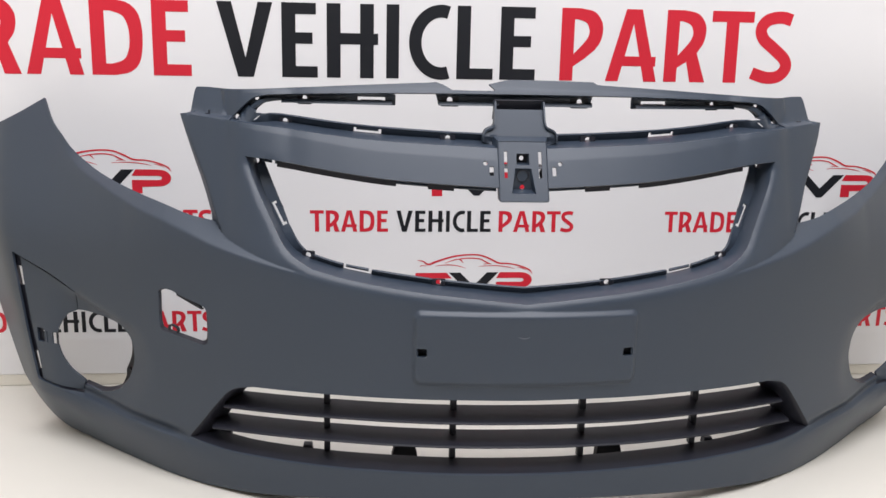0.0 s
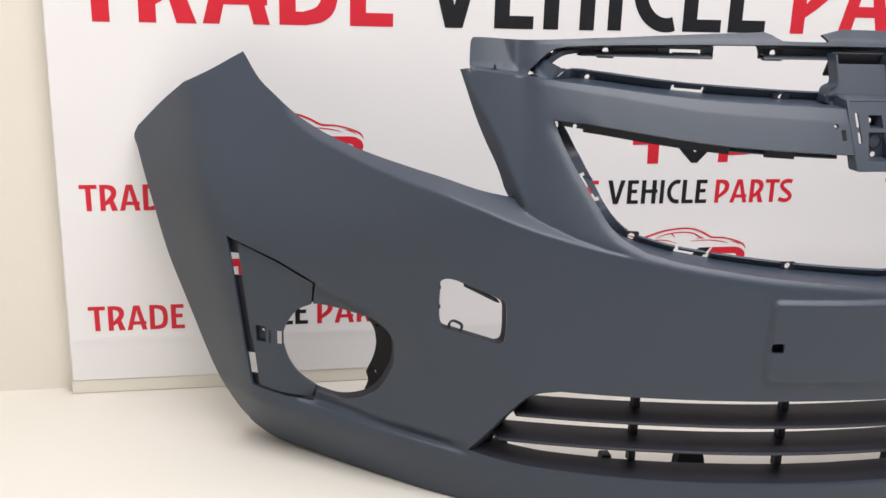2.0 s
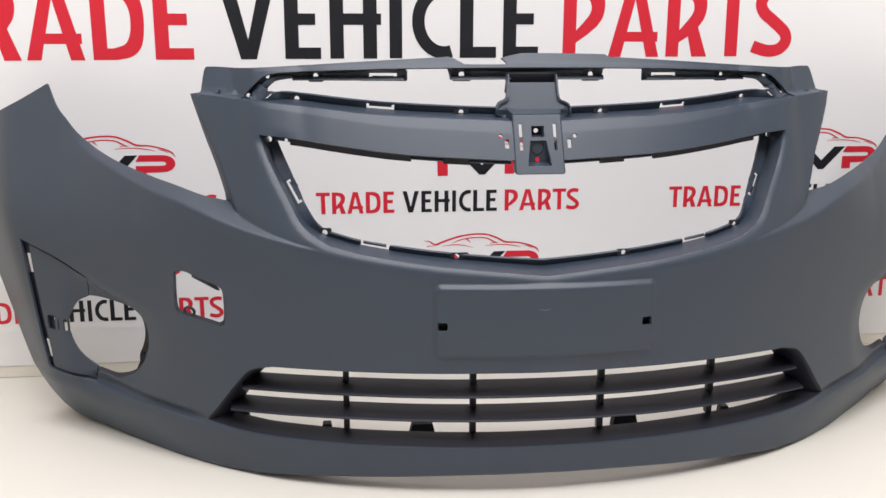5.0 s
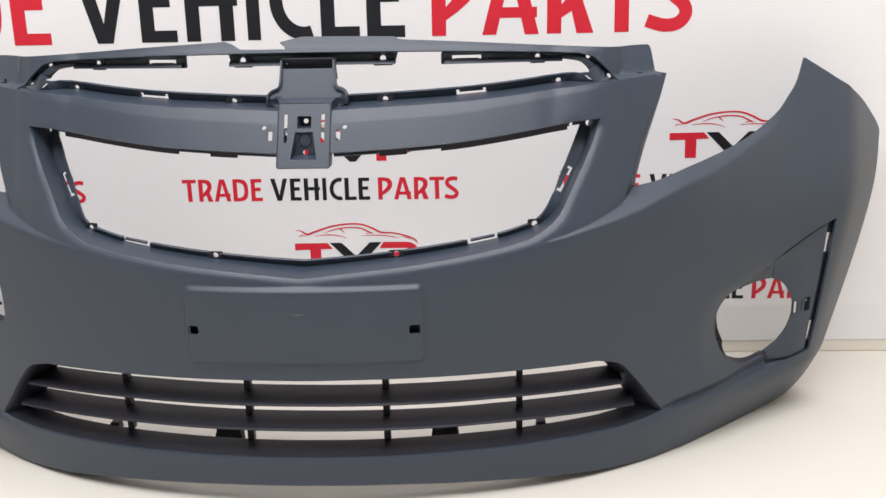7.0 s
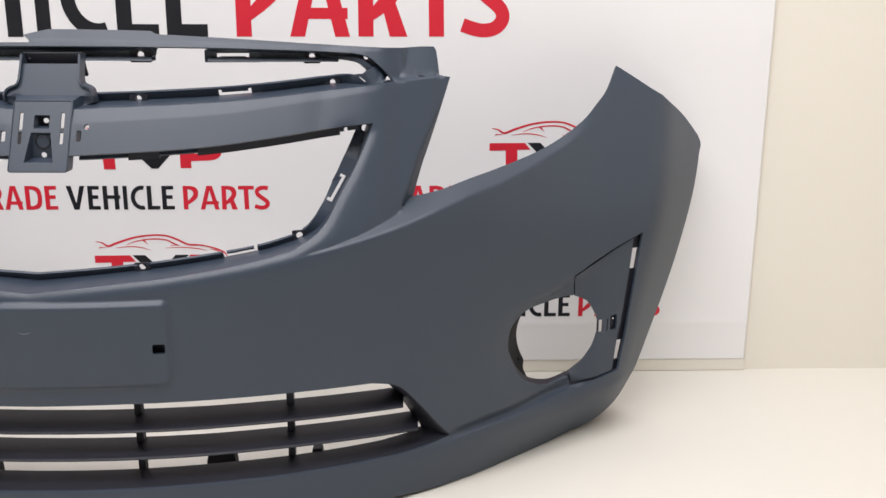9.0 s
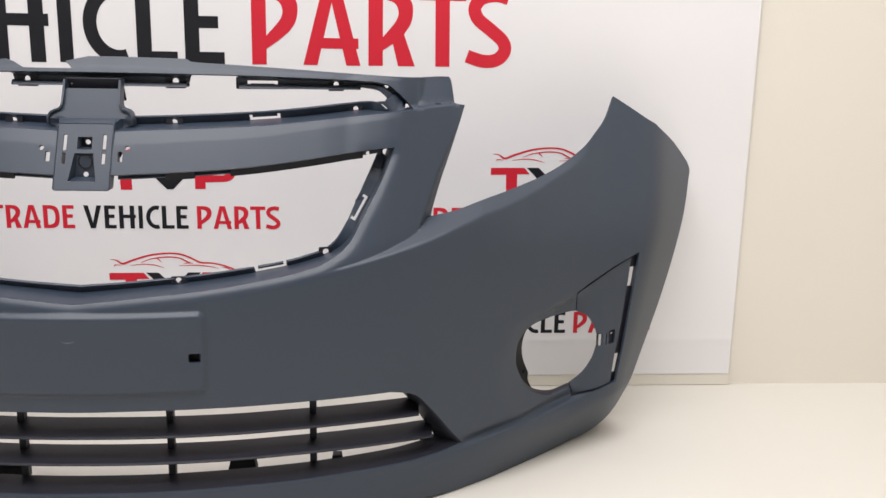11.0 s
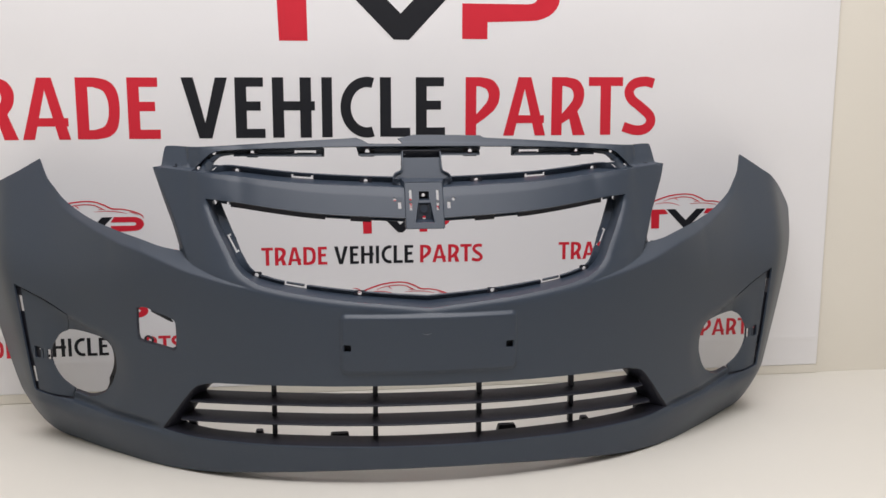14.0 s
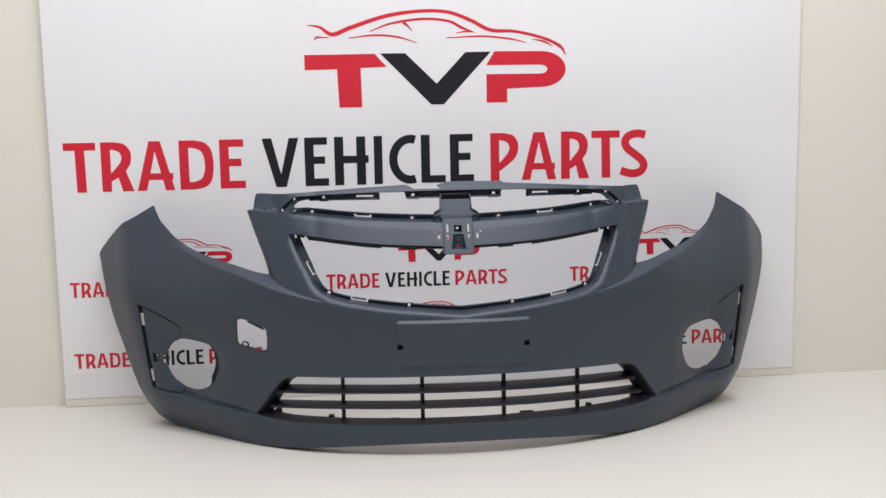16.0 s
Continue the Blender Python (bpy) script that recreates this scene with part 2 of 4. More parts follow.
def mark(kind, W, H):
    """Loops of one plain print shape in a cell W wide and H high."""
    S, B = 0.188 * H, 0.152 * H
    if kind == "beam":
        m, n = (W - S) / 2, (W + S) / 2
        return [[(0, H), (W, H), (W, H - B), (n, H - B), (n + 0.01 * H, 0), (m + 0.01 * H, 0), (m, H - B), (0, H - B)]]
    if kind in ("hook", "hook_leg"):
        k = W if kind == "hook" else 0.95 * W
        bowl = spline([(.45 * k, H), (.78 * k, .955 * H), (.96 * k, .83 * H), (k, .70 * H), (.95 * k, .55 * H), (.82 * k, .43 * H)], 4)
        gap = spline([(.40 * k, H - B), (.60 * k, .80 * H), (.675 * k, .69 * H), (.63 * k, .59 * H), (.50 * k, .49 * H), (S, .37 * H)], 4)
        gap = [(S, H - B), *gap, (S, .37 * H)]
        if kind == "hook":
            return [[(0, 0), (0, H), *bowl, (.82 * k, .43 * H), (.58 * k, .31 * H), (S, .20 * H), (S, 0)], gap]
        return [[(0, 0), (0, H), *bowl, (.80 * k, .41 * H), (W, 0), (W - 1.18 * S, 0), (.55 * k, .285 * H), (S, .20 * H), (S, 0)], gap]
    if kind == "peak":
        m, n, q, r = W / 2 - 0.6 * S, W / 2 + 0.6 * S, 0.215 * H, 0.35 * H
        lean = lambda v: S * 0.98 + (W / 2 - S * 0.98) * v / (0.80 * H)
        rim = lambda v: W + (n - W) * v / H
        return [[(0, 0), (m, H), (n, H), (rim(r), r), (.965 * W, r), (.965 * W, q), (rim(q), q), (W, 0), (W - S * 0.98, 0), (W - lean(q), q), (lean(q), q), (S * 0.98, 0)],
                [(lean(r), r), (W / 2, 0.80 * H), (W - lean(r), r)]]
    if kind == "drum":
        right = spline([(.45 * W, H), (.75 * W, .95 * H), (.94 * W, .80 * H), (W, .52 * H), (.94 * W, .20 * H), (.75 * W, .05 * H), (.45 * W, 0)], 4)
        gap = spline([(.40 * W, H - B), (.62 * W, .79 * H), (.72 * W, .66 * H), (.745 * W, .51 * H), (.72 * W, .34 * H), (.62 * W, .21 * H), (.40 * W, B)], 4)
        return [[(0, 0), (0, H), *right, (.45 * W, 0)], [(S, B), (S, H - B), *gap, (.40 * W, B)]]
    if kind == "comb":
        a, b = 0.53 * H - B / 2, 0.53 * H + B / 2
        return [[(0, 0), (0, H), (.96 * W, H), (.96 * W, H - B), (S, H - B), (S, b), (0.86 * W, b), (0.86 * W, a), (S, a), (S, B), (W, B), (W, 0)]]
    if kind == "wedge":
        return [[(0, H), (1.05 * S, H), (W / 2, 0.26 * H), (W - 1.05 * S, H), (W, H), (W / 2 + 0.56 * S, 0), (W / 2 - 0.56 * S, 0)]]
    if kind == "gate":
        a, b = 0.53 * H - B / 2, 0.53 * H + B / 2
        return [[(0, 0), (0, H), (S, H), (S, b), (W - S, b), (W - S, H), (W, H), (W, b), (W + .06 * H, b), (W + .06 * H, a), (W, a), (W, 0), (W - S, 0), (W - S, a), (S, a), (S, 0)]]
    if kind == "post":
        return [[(0, 0), (0, H), (W, H), (W, 0)]]
    if kind == "corner":
        return [[(0, 0), (0, H), (S, H), (S, B), (W, B), (W, 0)]]
    if kind == "bracket":
        w = 1.10 * W
        bow = arc(0.82 * w, H / 2, 0.82 * w - S / 2, H / 2 - B / 2, 82, 278, 26)
        return [ribbon([(w, .905 * H), *bow, (w, .095 * H)], S * 0.92)]
    path = spline([(.93 * W, .89 * H), (.66 * W, .925 * H), (.32 * W, .885 * H), (.16 * W, .76 * H), (.24 * W, .62 * H), (.52 * W, .49 * H), (.82 * W, .34 * H),
                   (.87 * W, .21 * H), (.70 * W, .10 * H), (.40 * W, .075 * H), (.04 * W, .13 * H)], 5)
    return [ribbon([*path, (.0, .14 * H)], S * 0.90)]


SMALL = (0.291, 0.322, 0.681, 0.711)
WORDS = (
    (RED, (("beam", 0, .176), ("hook_leg", .203, .378), ("peak", .396, .604), ("drum", .634, .824), ("comb", .859, 1))),
    (BLACK, (("wedge", 0, .1706), ("comb", .1973, .308), ("gate", .3367, .4833), ("post", .523, .5626), ("bracket", .5925, .7077),
             ("corner", .7463, .8633), ("comb", .8852, 1))),
    (RED, (("hook", 0, .1762), ("peak", .1957, .4158), ("hook_leg", .4469, .6275), ("beam", .6413, .8232), ("snake", .8306, 1))),
)


def print_line(x, z, width, height, rise=0.0, stops=(.2978, .327, .6904, .7197)):
    """The shapes of one printed line, as objects under the banner."""
    made = []
    for (mat, cells), a, b in zip(WORDS, (0, stops[1], stops[3]), (stops[0], stops[2], 1)):
        for kind, f, g in cells:
            x0 = x + width * (a + (b - a) * f)
            ob = part("print_shape", flat(mark(kind, width * (b - a) * (g - f), height)), mat, banner, recalc=False)
            ob.location = (x0, 0, z + rise * (x0 - x) / width)
            made.append(ob)
    return made


U = 0.593
EMBLEM = (
    (RED, [[(-.5, .197), (-.235, .199), (-.192, .15), (-.29, .147), (-.288, .0), (-.374, .0), (-.379, .143), (-.5, .141)]]),
    (BLACK, [[(-.215, .2), (-.12, .2), (-.002, .085), (.11, .202), (.208, .203), (.024, .006), (-.024, .006)]]),
    (RED, [[(.222, .204), *arc(.405, .135, .095, .068, 90, -90), (.27, .062), (.27, .01), (.19, .01), (.19, .118),
            *arc(.40, .135, .028, .017, -90, 90, 8), (.19, .152)]]),
)
STROKES = (
    ([(-.485, .307), (-.439, .299), (-.392, .272), (-.323, .297), (-.193, .338), (-.063, .356), (.045, .352), (.132, .321), (.208, .284),
      (.305, .278), (.413, .252), (.478, .221), (.5, .188)], (.004, .012, .02, .02, .018, .016, .016, .018, .018, .014, .014, .016, .004)),
    ([(-.253, .282), (-.171, .311), (-.052, .327), (.045, .319), (.095, .295), (.143, .276)], (.004, .010, .012, .012, .014, .004)),
    ([(-.125, .315), (-.108, .301), (-.092, .283)], (.014, .010, .003)),
    ([(-.333, .258), (-.236, .268), (-.149, .261), (-.074, .239)], (.004, .009, .009, .003)),
    ([(.039, .256), (.175, .261), (.284, .25), (.348, .235)], (.004, .009, .009, .003)),
    ([(-.46, .25), (-.45, .262), (-.405, .260)], (.004, .010, .003)),
    ([(.075, .273), (.11, .279), (.15, .276)], (.003, .008, .003)),
    ([(.37, .248), (.413, .240), (.448, .222)], (.003, .010, .004)),
)


def emblem(x, z, size):
    made = []
    for mat, loops in EMBLEM:
        made.append(part("print_shape", flat([[(size * a, size * b) for a, b in lp] for lp in loops]), mat, banner, recalc=False))
    for pts, ws in STROKES:
        fine = np.array(spline(pts, 6) + [np.array(pts[-1])])
        w = np.interp(np.linspace(0, 1, len(fine)), np.linspace(0, 1, len(ws)), ws)
        made.append(part("print_stroke", flat([ribbon(fine * size, w * size * 0.78)]), RED, banner, recalc=False))
    for ob in made:
        ob.location = (x, 0, z)
    return made


print_line(-0.8265, 0.4918, 1.3181, 0.1090, 0.0065)
emblem(0.0025, 0.669, U)
line_first = print_line(-0.831, 0.2565, 0.4190, 0.0340, 0.0, SMALL)
logo_first = emblem(-0.5655, 0.3140, 0.189)
for col in range(3):
    for row in range(2):
        if col or row:
            for ob in line_first + logo_first:
                o = ob.copy()
                scene.collection.objects.link(o)
                o.location = ob.location + Vector(((0.569 if ob in line_first else 0.5645) * col, 0, -0.1623 * row))

# ---------------------------------------------------------------- the bumper
CX = 0.0027
bumper = thing("car_bumper", "unpainted dark grey plastic front bumper cover standing on a white surface", "car bumper", (CX, 0, 0))


def swell(v, w):
    return w * np.logaddexp(0, v / w)


def ease(a, b, v):
    t = np.clip((v - a) / (b - a), 0, 1)
    return t * t * (3 - 2 * t)


def shoulder(x):
    return np.interp(np.abs(x), [0, .15, .23, .258, .297, .322, .353, .38, .42, .48], [.272, .284, .293, .2985, .308, .315, .3225, .326, .322, .303])


def lip_line(x):
    return np.interp(np.abs(x), [0, .2, .33, .40, .43, .46, .49, .523, .55, .58, .66], [.0595, .0575, .058, .0710, .0748, .0785, .0815, .0852, .0890, .0920, .0965])


def bar_top(x):
    return np.interp(np.abs(x), [0, .05, .18, .283, .33, .40], [.436, .438, .4435, .4535, .4580, .4640])


def strip_line(x):
    return np.interp(np.abs(x), [0, .145, .255, .34], [.5025, .4995, .4950, .4915])


def lamp_edge(x):
    return np.interp(np.abs(x), [.3615, .391, .422, .455, .489, .519, .5435, .5675, .588, .603, .6185], [.3432, .3485, .3567, .3634, .371, .380, .390, .404, .4215, .438, .465])


def fold(x):
    """The sharp fold below the lamp edge, at the foot of the bright band."""
    return np.interp(np.abs(x), [.20, .255, .2875, .312, .338, .36, .39, .42, .455, .484, .503, .545, .568, .591, .623],
                     [.290, .298, .304, .3093, .3156, .322, .3325, .342, .3495, .358, .3645, .381, .393, .4125, .464])


def flank(z):
    """The outer front edge of the pillar, beside the lamp opening."""
    return np.interp(z, [.328, .34, .36, .39, .4625], [.344, .3500, .358, .3685, .4035])


def corner_line(z):
    """Where the face turns into the side."""
    return 0.644 + 0.21 * (z - 0.2)


FOG = (0.538, 0.154)
PAD = (-0.1275, 0.1295, 0.1765, 0.2655)


def pad_depth(x, z):
    """How far inside the number plate pad a place lies, in metres."""
    dx = 1.5 * np.minimum(x - PAD[0], PAD[1] - x)
    dz = np.minimum(z - PAD[2], PAD[3] - z)
    r = 0.012
    ix, iz = np.maximum(r - dx, 0), np.maximum(r - dz, 0)
    return np.where((dx < r) & (dz < r), r - np.hypot(ix, iz), np.minimum(dx, dz))


def front(x, z):
    """Depth of the bumper's outer face."""
    x, z = np.asarray(x, float), np.asarray(z, float)
    a = np.abs(x)
    y = -0.142 + 0.68 * a * a - 1.24 * np.maximum(0, a - 0.5) ** 2 + 1.10 * swell(a - corner_line(z), 0.008)
    w = np.interp(a, [0, .3, .36, .42, .55], [.004, .004, .006, .012, .02])
    y = y + np.interp(a, [.1, .27, .33], [.50, .455, .36]) * (1 + 1.17 * ease(.40, .6, a)) * swell(z - shoulder(a), w)
    cap = np.interp(a, [.24, .2875, .312, .337, .345], [0, .0025, .005, .0095, .0115]) + 1.6 * np.maximum(0, a - flank(z))
    cap = np.where((a > .357) & (z < lamp_edge(a) + .004), 1.0, cap)
    y = y + 1.3 * np.minimum(swell(z - fold(a), .0007), cap) * ease(.22, .27, a) * (1 - ease(.53, .59, a))
    y = y + 0.12 * np.minimum(0, z - 0.24) ** 2
    lip = lip_line(a)
    tuck = ease(.375, .43, a) * (1 - ease(.540, .585, a))
    y = y + 0.0060 * ease(lip + .013, lip + .001, z) * tuck
    y = y - (0.0020 * ease(.34, .40, a) * (1 - ease(.540, .585, a)) + 0.0060 * tuck) * ease(lip + np.interp(a, [.30, .42], [.005, .0006]), lip - np.interp(a, [.30, .42], [.016, .0042]), z)
    wide = np.interp(a, [.03, .15, .30, .36], [.0125, .0115, .006, .004])
    y = y + 0.16 * np.minimum(swell(z - bar_top(a) + wide, .0005), wide) * (1 - ease(.31, .35, a))
    y = y + 0.017 * ease(0.001, np.interp(a, [.33, .35], [.006, .0032]), z - bar_top(a)) * (a < 0.42)
    y = y + (0.30 * np.maximum(0, z - .4635) - .002 * ease(.001, .003, z - bar_top(a))) * ease(0.0, 0.0052, a - .3472 - .08 * (z - .4607)) * (a < .42)
    y = y + 0.0007 * ease(-.0016, .0016, z - strip_line(a)) * ease(.480, .488, z) * (1 - ease(.315, .335, a))
    # the lower edge tucks back under the sides
    under = np.interp(a, [.30, .34, .38, .435, .475, .515, .56, .61, .64], [0, .003, .009, .018, .027, .035, .045, .050, .045])
    y = y + under * np.clip((lip - .012 - z) / (lip - .020), 0, 1) ** 1.2
    # dish round the fog lamp, under a soft ridge
    ridge = np.interp(a, [.40, .459, .4835, .5126, .55, .60], [.186, .2043, .2096, .2178, .2335, .2545])
    y = y + 0.013 * (1 - ease(.050, .098, np.hypot(a - FOG[0], z - FOG[1]))) * ease(0, .010, ridge - z) * (1 - ease(.545, .60, a))
    return y - 0.0048 * np.clip(pad_depth(x, z) / 0.0060, 0, 1) ** 0.9


N = 8
outline = mirrored(np.vstack([
    curve_of([[(0, .0345), (.10, .0325), (.20, .0260), (.28, .0185), (.34, .0120), (.38, .0085), (.42, .0075), (.47, .0072), (.52, .0074), (.552, .0095), (.582, .0150), (.606, .0240), (.626, .0390), (.640, .0600), (.654, .0900), (.674, .142), (.711, .216), (.732, .285), (.752, .344)],
              [(.752, .344), (.757, .3555), (.752, .3675)],
              [(.752, .3675), (.719, .4015), (.690, .4275)],
              [(.690, .4275), (.656, .4445), (.6205, .465)],
              [(.6205, .465), (.6045, .438), (.588, .4215), (.5675, .404), (.5435, .390), (.519, .380), (.489, .371), (.455, .3634), (.422, .3567), (.391, .3485), (.3615, .3432)],
              [(.3615, .3432), (.370, .372), (.381, .403), (.4010, .4637)],
              [(.4010, .4637), (.3895, .4655)],
              [(.3895, .4655), (.3878, .480), (.3860, .4905), (.3835, .4945)],
              [(.3835, .4945), (.370, .4948), (.339, .4942), (.267, .498), (.182, .5035), (.097, .508), (.05, .509), (0, .509)]], N, close=False)]))
# the two wings are not quite alike
outline[:, 0] -= .004 * ease(.57, .64, -outline[:, 0])
outline[:, 0] -= .008 * np.exp(-((outline[:, 1] - .13) / .055) ** 2) * ease(.62, .64, -outline[:, 0])
outline[:, 0] -= .004 * ease(.59, .63, outline[:, 0]) * ease(.30, .20, outline[:, 1])
outline[:, 0] -= .006 * np.exp(-((outline[:, 1] - .425) / .02) ** 2) * ease(.63, .68, outline[:, 0])
outline[:, 0] += (.0085 * np.exp(-((outline[:, 1] - .148) / .060) ** 2) + .0085 * np.exp(-((outline[:, 1] - .034) / .020) ** 2)) * ease(.585, .615, outline[:, 0])
wing = (outline[:, 0] < -.35) & (outline[:, 0] > -.43) & (outline[:, 1] > .35)
outline[wing, 0] -= .003 * ease(.355, .43, outline[wing, 1])
# the notch in the top strip, beside the middle
notch = np.where((outline[:, 1] > 0.49) & (np.abs(outline[:, 0]) < .1))[0]
strip = [(.098, .5085), (.094, .5112), (.06, .5120), (.02, .5125), (-.0095, .5125), (-.0225, .5098), (-.0340, .5070), (-.0290, .5030), (-.0270, .4998), (-.036, .4996), (-.056, .4995), (-.078, .4998), (-.088, .5055), (-.097, .5085)]
strip = np.vstack([np.linspace(p, q, max(2, int(abs(p[0] - q[0]) / .005)), endpoint=False) for p, q in zip(np.array(strip), np.array(strip[1:]))] + [np.array(strip[-1:])])
outline = np.vstack([outline[:notch[0]], strip, outline[notch[-1] + 1:]])

hole_up = mirrored(curve_of([[(0, .436), (.05, .438), (.178, .4435), (.281, .4535), (.3420, .4594)],
                             [(.3420, .4594), (.3330, .4690), (.3240, .4775), (.3135, .4855), (.2980, .4893)],
                             [(.2980, .4893), (.255, .4915), (.190, .4938), (.149, .4949)], [(.149, .4949), (.1455, .4950)],
                             [(.1455, .4950), (.0965, .4956)], [(.0965, .4956), (.0930, .4957)], [(.0930, .4957), (.05, .496), (0, .496)]], N, close=False))
hole_up_in = mirrored(curve_of([[(0, .4500), (.05, .4500), (.178, .4560), (.281, .4660), (.3115, .4690)],
                                [(.3115, .4690), (.3105, .4715), (.3060, .4755), (.3000, .4790), (.2850, .4813)],
                                [(.2850, .4813), (.255, .4815), (.190, .4818), (.149, .4822)], [(.149, .4822), (.1455, .4937)],
                                [(.1455, .4937), (.0965, .4943)], [(.0965, .4943), (.0930, .4826)], [(.0930, .4826), (.05, .483), (0, .483)]], N, close=False))
hole_main = mirrored(curve_of([[(0, .4165), (.0271, .4165)], [(.0271, .4165), (.0276, .3950)], [(.0276, .3950), (.05, .396), (.145, .401), (.212, .408), (.280, .417), (.3205, .4205)],
                               [(.3205, .4205), (.312, .3977), (.302, .3767), (.293, .360), (.2836, .3425), (.2756, .328), (.2675, .3185), (.258, .3112), (.2415, .3025)],
                               [(.2415, .3025), (.202, .294), (.132, .2845), (.066, .2785), (0, .272)]], N, close=False))
hole_main_in = mirrored(curve_of([[(0, .4148), (.0268, .4148)], [(.0268, .4148), (.0274, .3870)], [(.0274, .3870), (.05, .388), (.145, .393), (.212, .400), (.280, .408), (.3005, .4105)],
                                  [(.3005, .4105), (.2935, .3945), (.2855, .3770), (.2775, .3600), (.2695, .3430), (.2625, .3300), (.2570, .3225), (.2510, .3170), (.2400, .3115)],
                                  [(.2400, .3115), (.202, .3030), (.132, .2945), (.066, .2885), (0, .284)]], N, close=False))
hole_low = mirrored(curve_of([[(0, .1597), (.075, .1597), (.215, .157), (.317, .154)],
                              [(.317, .154), (.343, .146), (.363, .124), (.382, .098), (.400, .074)],
                              [(.400, .0725), (.385, .0695), (.355, .0655), (.320, .0638), (.221, .0642), (.150, .0655), (0, .0665)]], N, close=False))
hole_low_in = mirrored(curve_of([[(0, .158), (.075, .158), (.205, .1545), (.285, .1500)],
                                 [(.285, .1500), (.317, .142), (.336, .124), (.352, .098), (.368, .076)],
                                 [(.368, .0745), (.355, .0710), (.335, .0688), (.310, .0675), (.221, .0680), (.150, .0692), (0, .0700)]], N, close=False))
for loop in (hole_low, hole_low_in):
    loop[:, 0] += np.interp(loop[:, 0], [-.4, 0, .4], [.0045, .0015, .0015])
lamp_round = [(.538, .2055), (.515, .2035), (.4875, .1985), (.4715, .1825), (.4692, .1580), (.474, .1410), (.4834, .1220), (.499, .107), (.523, .0985), (.549, .1015)]
fog_half = curve_of([[(.643, .272), (.5906, .2525), (.5495, .2325)],
                     [(.5495, .2325), (.5515, .2050)],
                     [(.5515, .2050), *lamp_round],
                     [(.549, .1015), (.5515, .0885)],
                     [(.5515, .0885), (.5872, .0932), (.619, .0980)],
                     [(.619, .0980), (.6253, .1367), (.6302, .1762), (.6363, .2233), (.643, .272)]], N)


def fog_side(loop, s):
    """A loop of the fog lamp recess on one wing; the outer parts differ a little between the wings."""
    p = loop * [s, 1.0]
    p[:, 0] -= (.003 if s > 0 else .0012) * ease(.585, .615, loop[:, 0])
    return p


fog_right, fog_left = fog_side(fog_half, 1), fog_side(fog_half, -1)
slot = curve_of([[(-.4315, .252), (-.431, .259), (-.424, .2625), (-.414, .2615)],
                 [(-.414, .2615), (-.395, .254), (-.379, .248), (-.374, .244), (-.3725, .238)],
                 [(-.3725, .238), (-.372, .222), (-.3725, .2085), (-.3745, .2020), (-.3795, .1995)],
                 [(-.3795, .1995), (-.3955, .2030), (-.413, .2065), (-.4275, .2090), (-.4308, .2135), (-.4318, .220)],
                 [(-.4318, .220), (-.432, .238), (-.4315, .252)]], 4)
slot[:, 0] += .003
slot[:, 0] += .0035 * ease(-.405, -.375, slot[:, 0])
slot[:, 1] -= .0025
screw = [rounded(s * .1180 - .006, s * .1180 + .006, .2118, .2215, .002, 3) for s in (-1, 1)]
ears = []
for s in (-1, 1):
    ears.append(rounded(s * .0365 - .0025, s * .0365 + .0025, .4078, .4178, .0008, 2))
    ears.append(np.array(arc(s * .0435, .4212, .0026, .0026, 0, 345, 12)))

mount_gap = rounded(-.0270, .0270, .4180, .4380, .0005, 1)

# fill points, closer together where the face bends
gx = np.arange(-0.78, 0.781, 0.0075)
gz = np.arange(0.005, 0.515, 0.0065)
grid = np.array([(x, z) for x in gx for z in gz])
crease_x = corner_line(grid[:, 1])
grid = grid[(np.abs(grid[:, 1] - lip_line(grid[:, 0]) - .005) > .0175) & ((np.abs(grid[:, 1] - shoulder(grid[:, 0])) > .011) | (np.abs(grid[:, 0]) > .365))
            & ((np.abs(grid[:, 1] - fold(grid[:, 0])) > .007) | (np.abs(grid[:, 0]) < .25) | (np.abs(grid[:, 0]) > .6))
            & ((np.abs(np.abs(grid[:, 0]) - flank(grid[:, 1])) > .005) | (grid[:, 1] < .33) | (grid[:, 1] > .4625))
            & (np.abs(np.abs(grid[:, 0]) - crease_x) > .014)]
bend = [grid, np.array([(s * (corner_line(z) + d), z) for s in (-1, 1) for z in np.arange(.03, .44, .005) for d in (-.0120, -.008, -.004, 0, .004, .008, .0120)])]
for x in np.arange(-.62, .6201, .004):
    bend.append(np.array([(x, lip_line(x) + d) for d in (-.0105, -.0080, -.0058, -.0042, -.0028, -.0014, 0, .0010, .0025, .0045, .0070, .0100, .0130, .0160, .0195)]))
    if abs(x) < .25:
        bend.append(np.array([(x, shoulder(x) + d) for d in (-.009, -.006, -.003, 0, .003, .006, .009)]))
for x in np.arange(.342, .404, .003):
    bend.append(np.array([(s * x, bar_top(x) + d) for s in (-1, 1) for d in (-.0020, .0004, .0016, .0028, .0042)]))
for z in np.arange(.4690, .4940, .0030):
    bend.append(np.array([(s * (.3472 + .08 * (z - .4607) + d), z) for s in (-1, 1) for d in (-.002, 0, .0012, .0026, .0040, .0052, .0075)]))
for x in np.arange(.250, .600, .004):
    bend.append(np.array([(s * x, fold(x) + d) for s in (-1, 1) for d in (-.0045, -.0022, -.0008, .0008, .0022, .0045, .0085)]))
for x in np.arange(-.335, .3351, .004):
    bend.append(np.array([(x, strip_line(abs(x)) + d) for d in (-.0026, -.0015, -.0005, .0005, .0015, .0026)]))
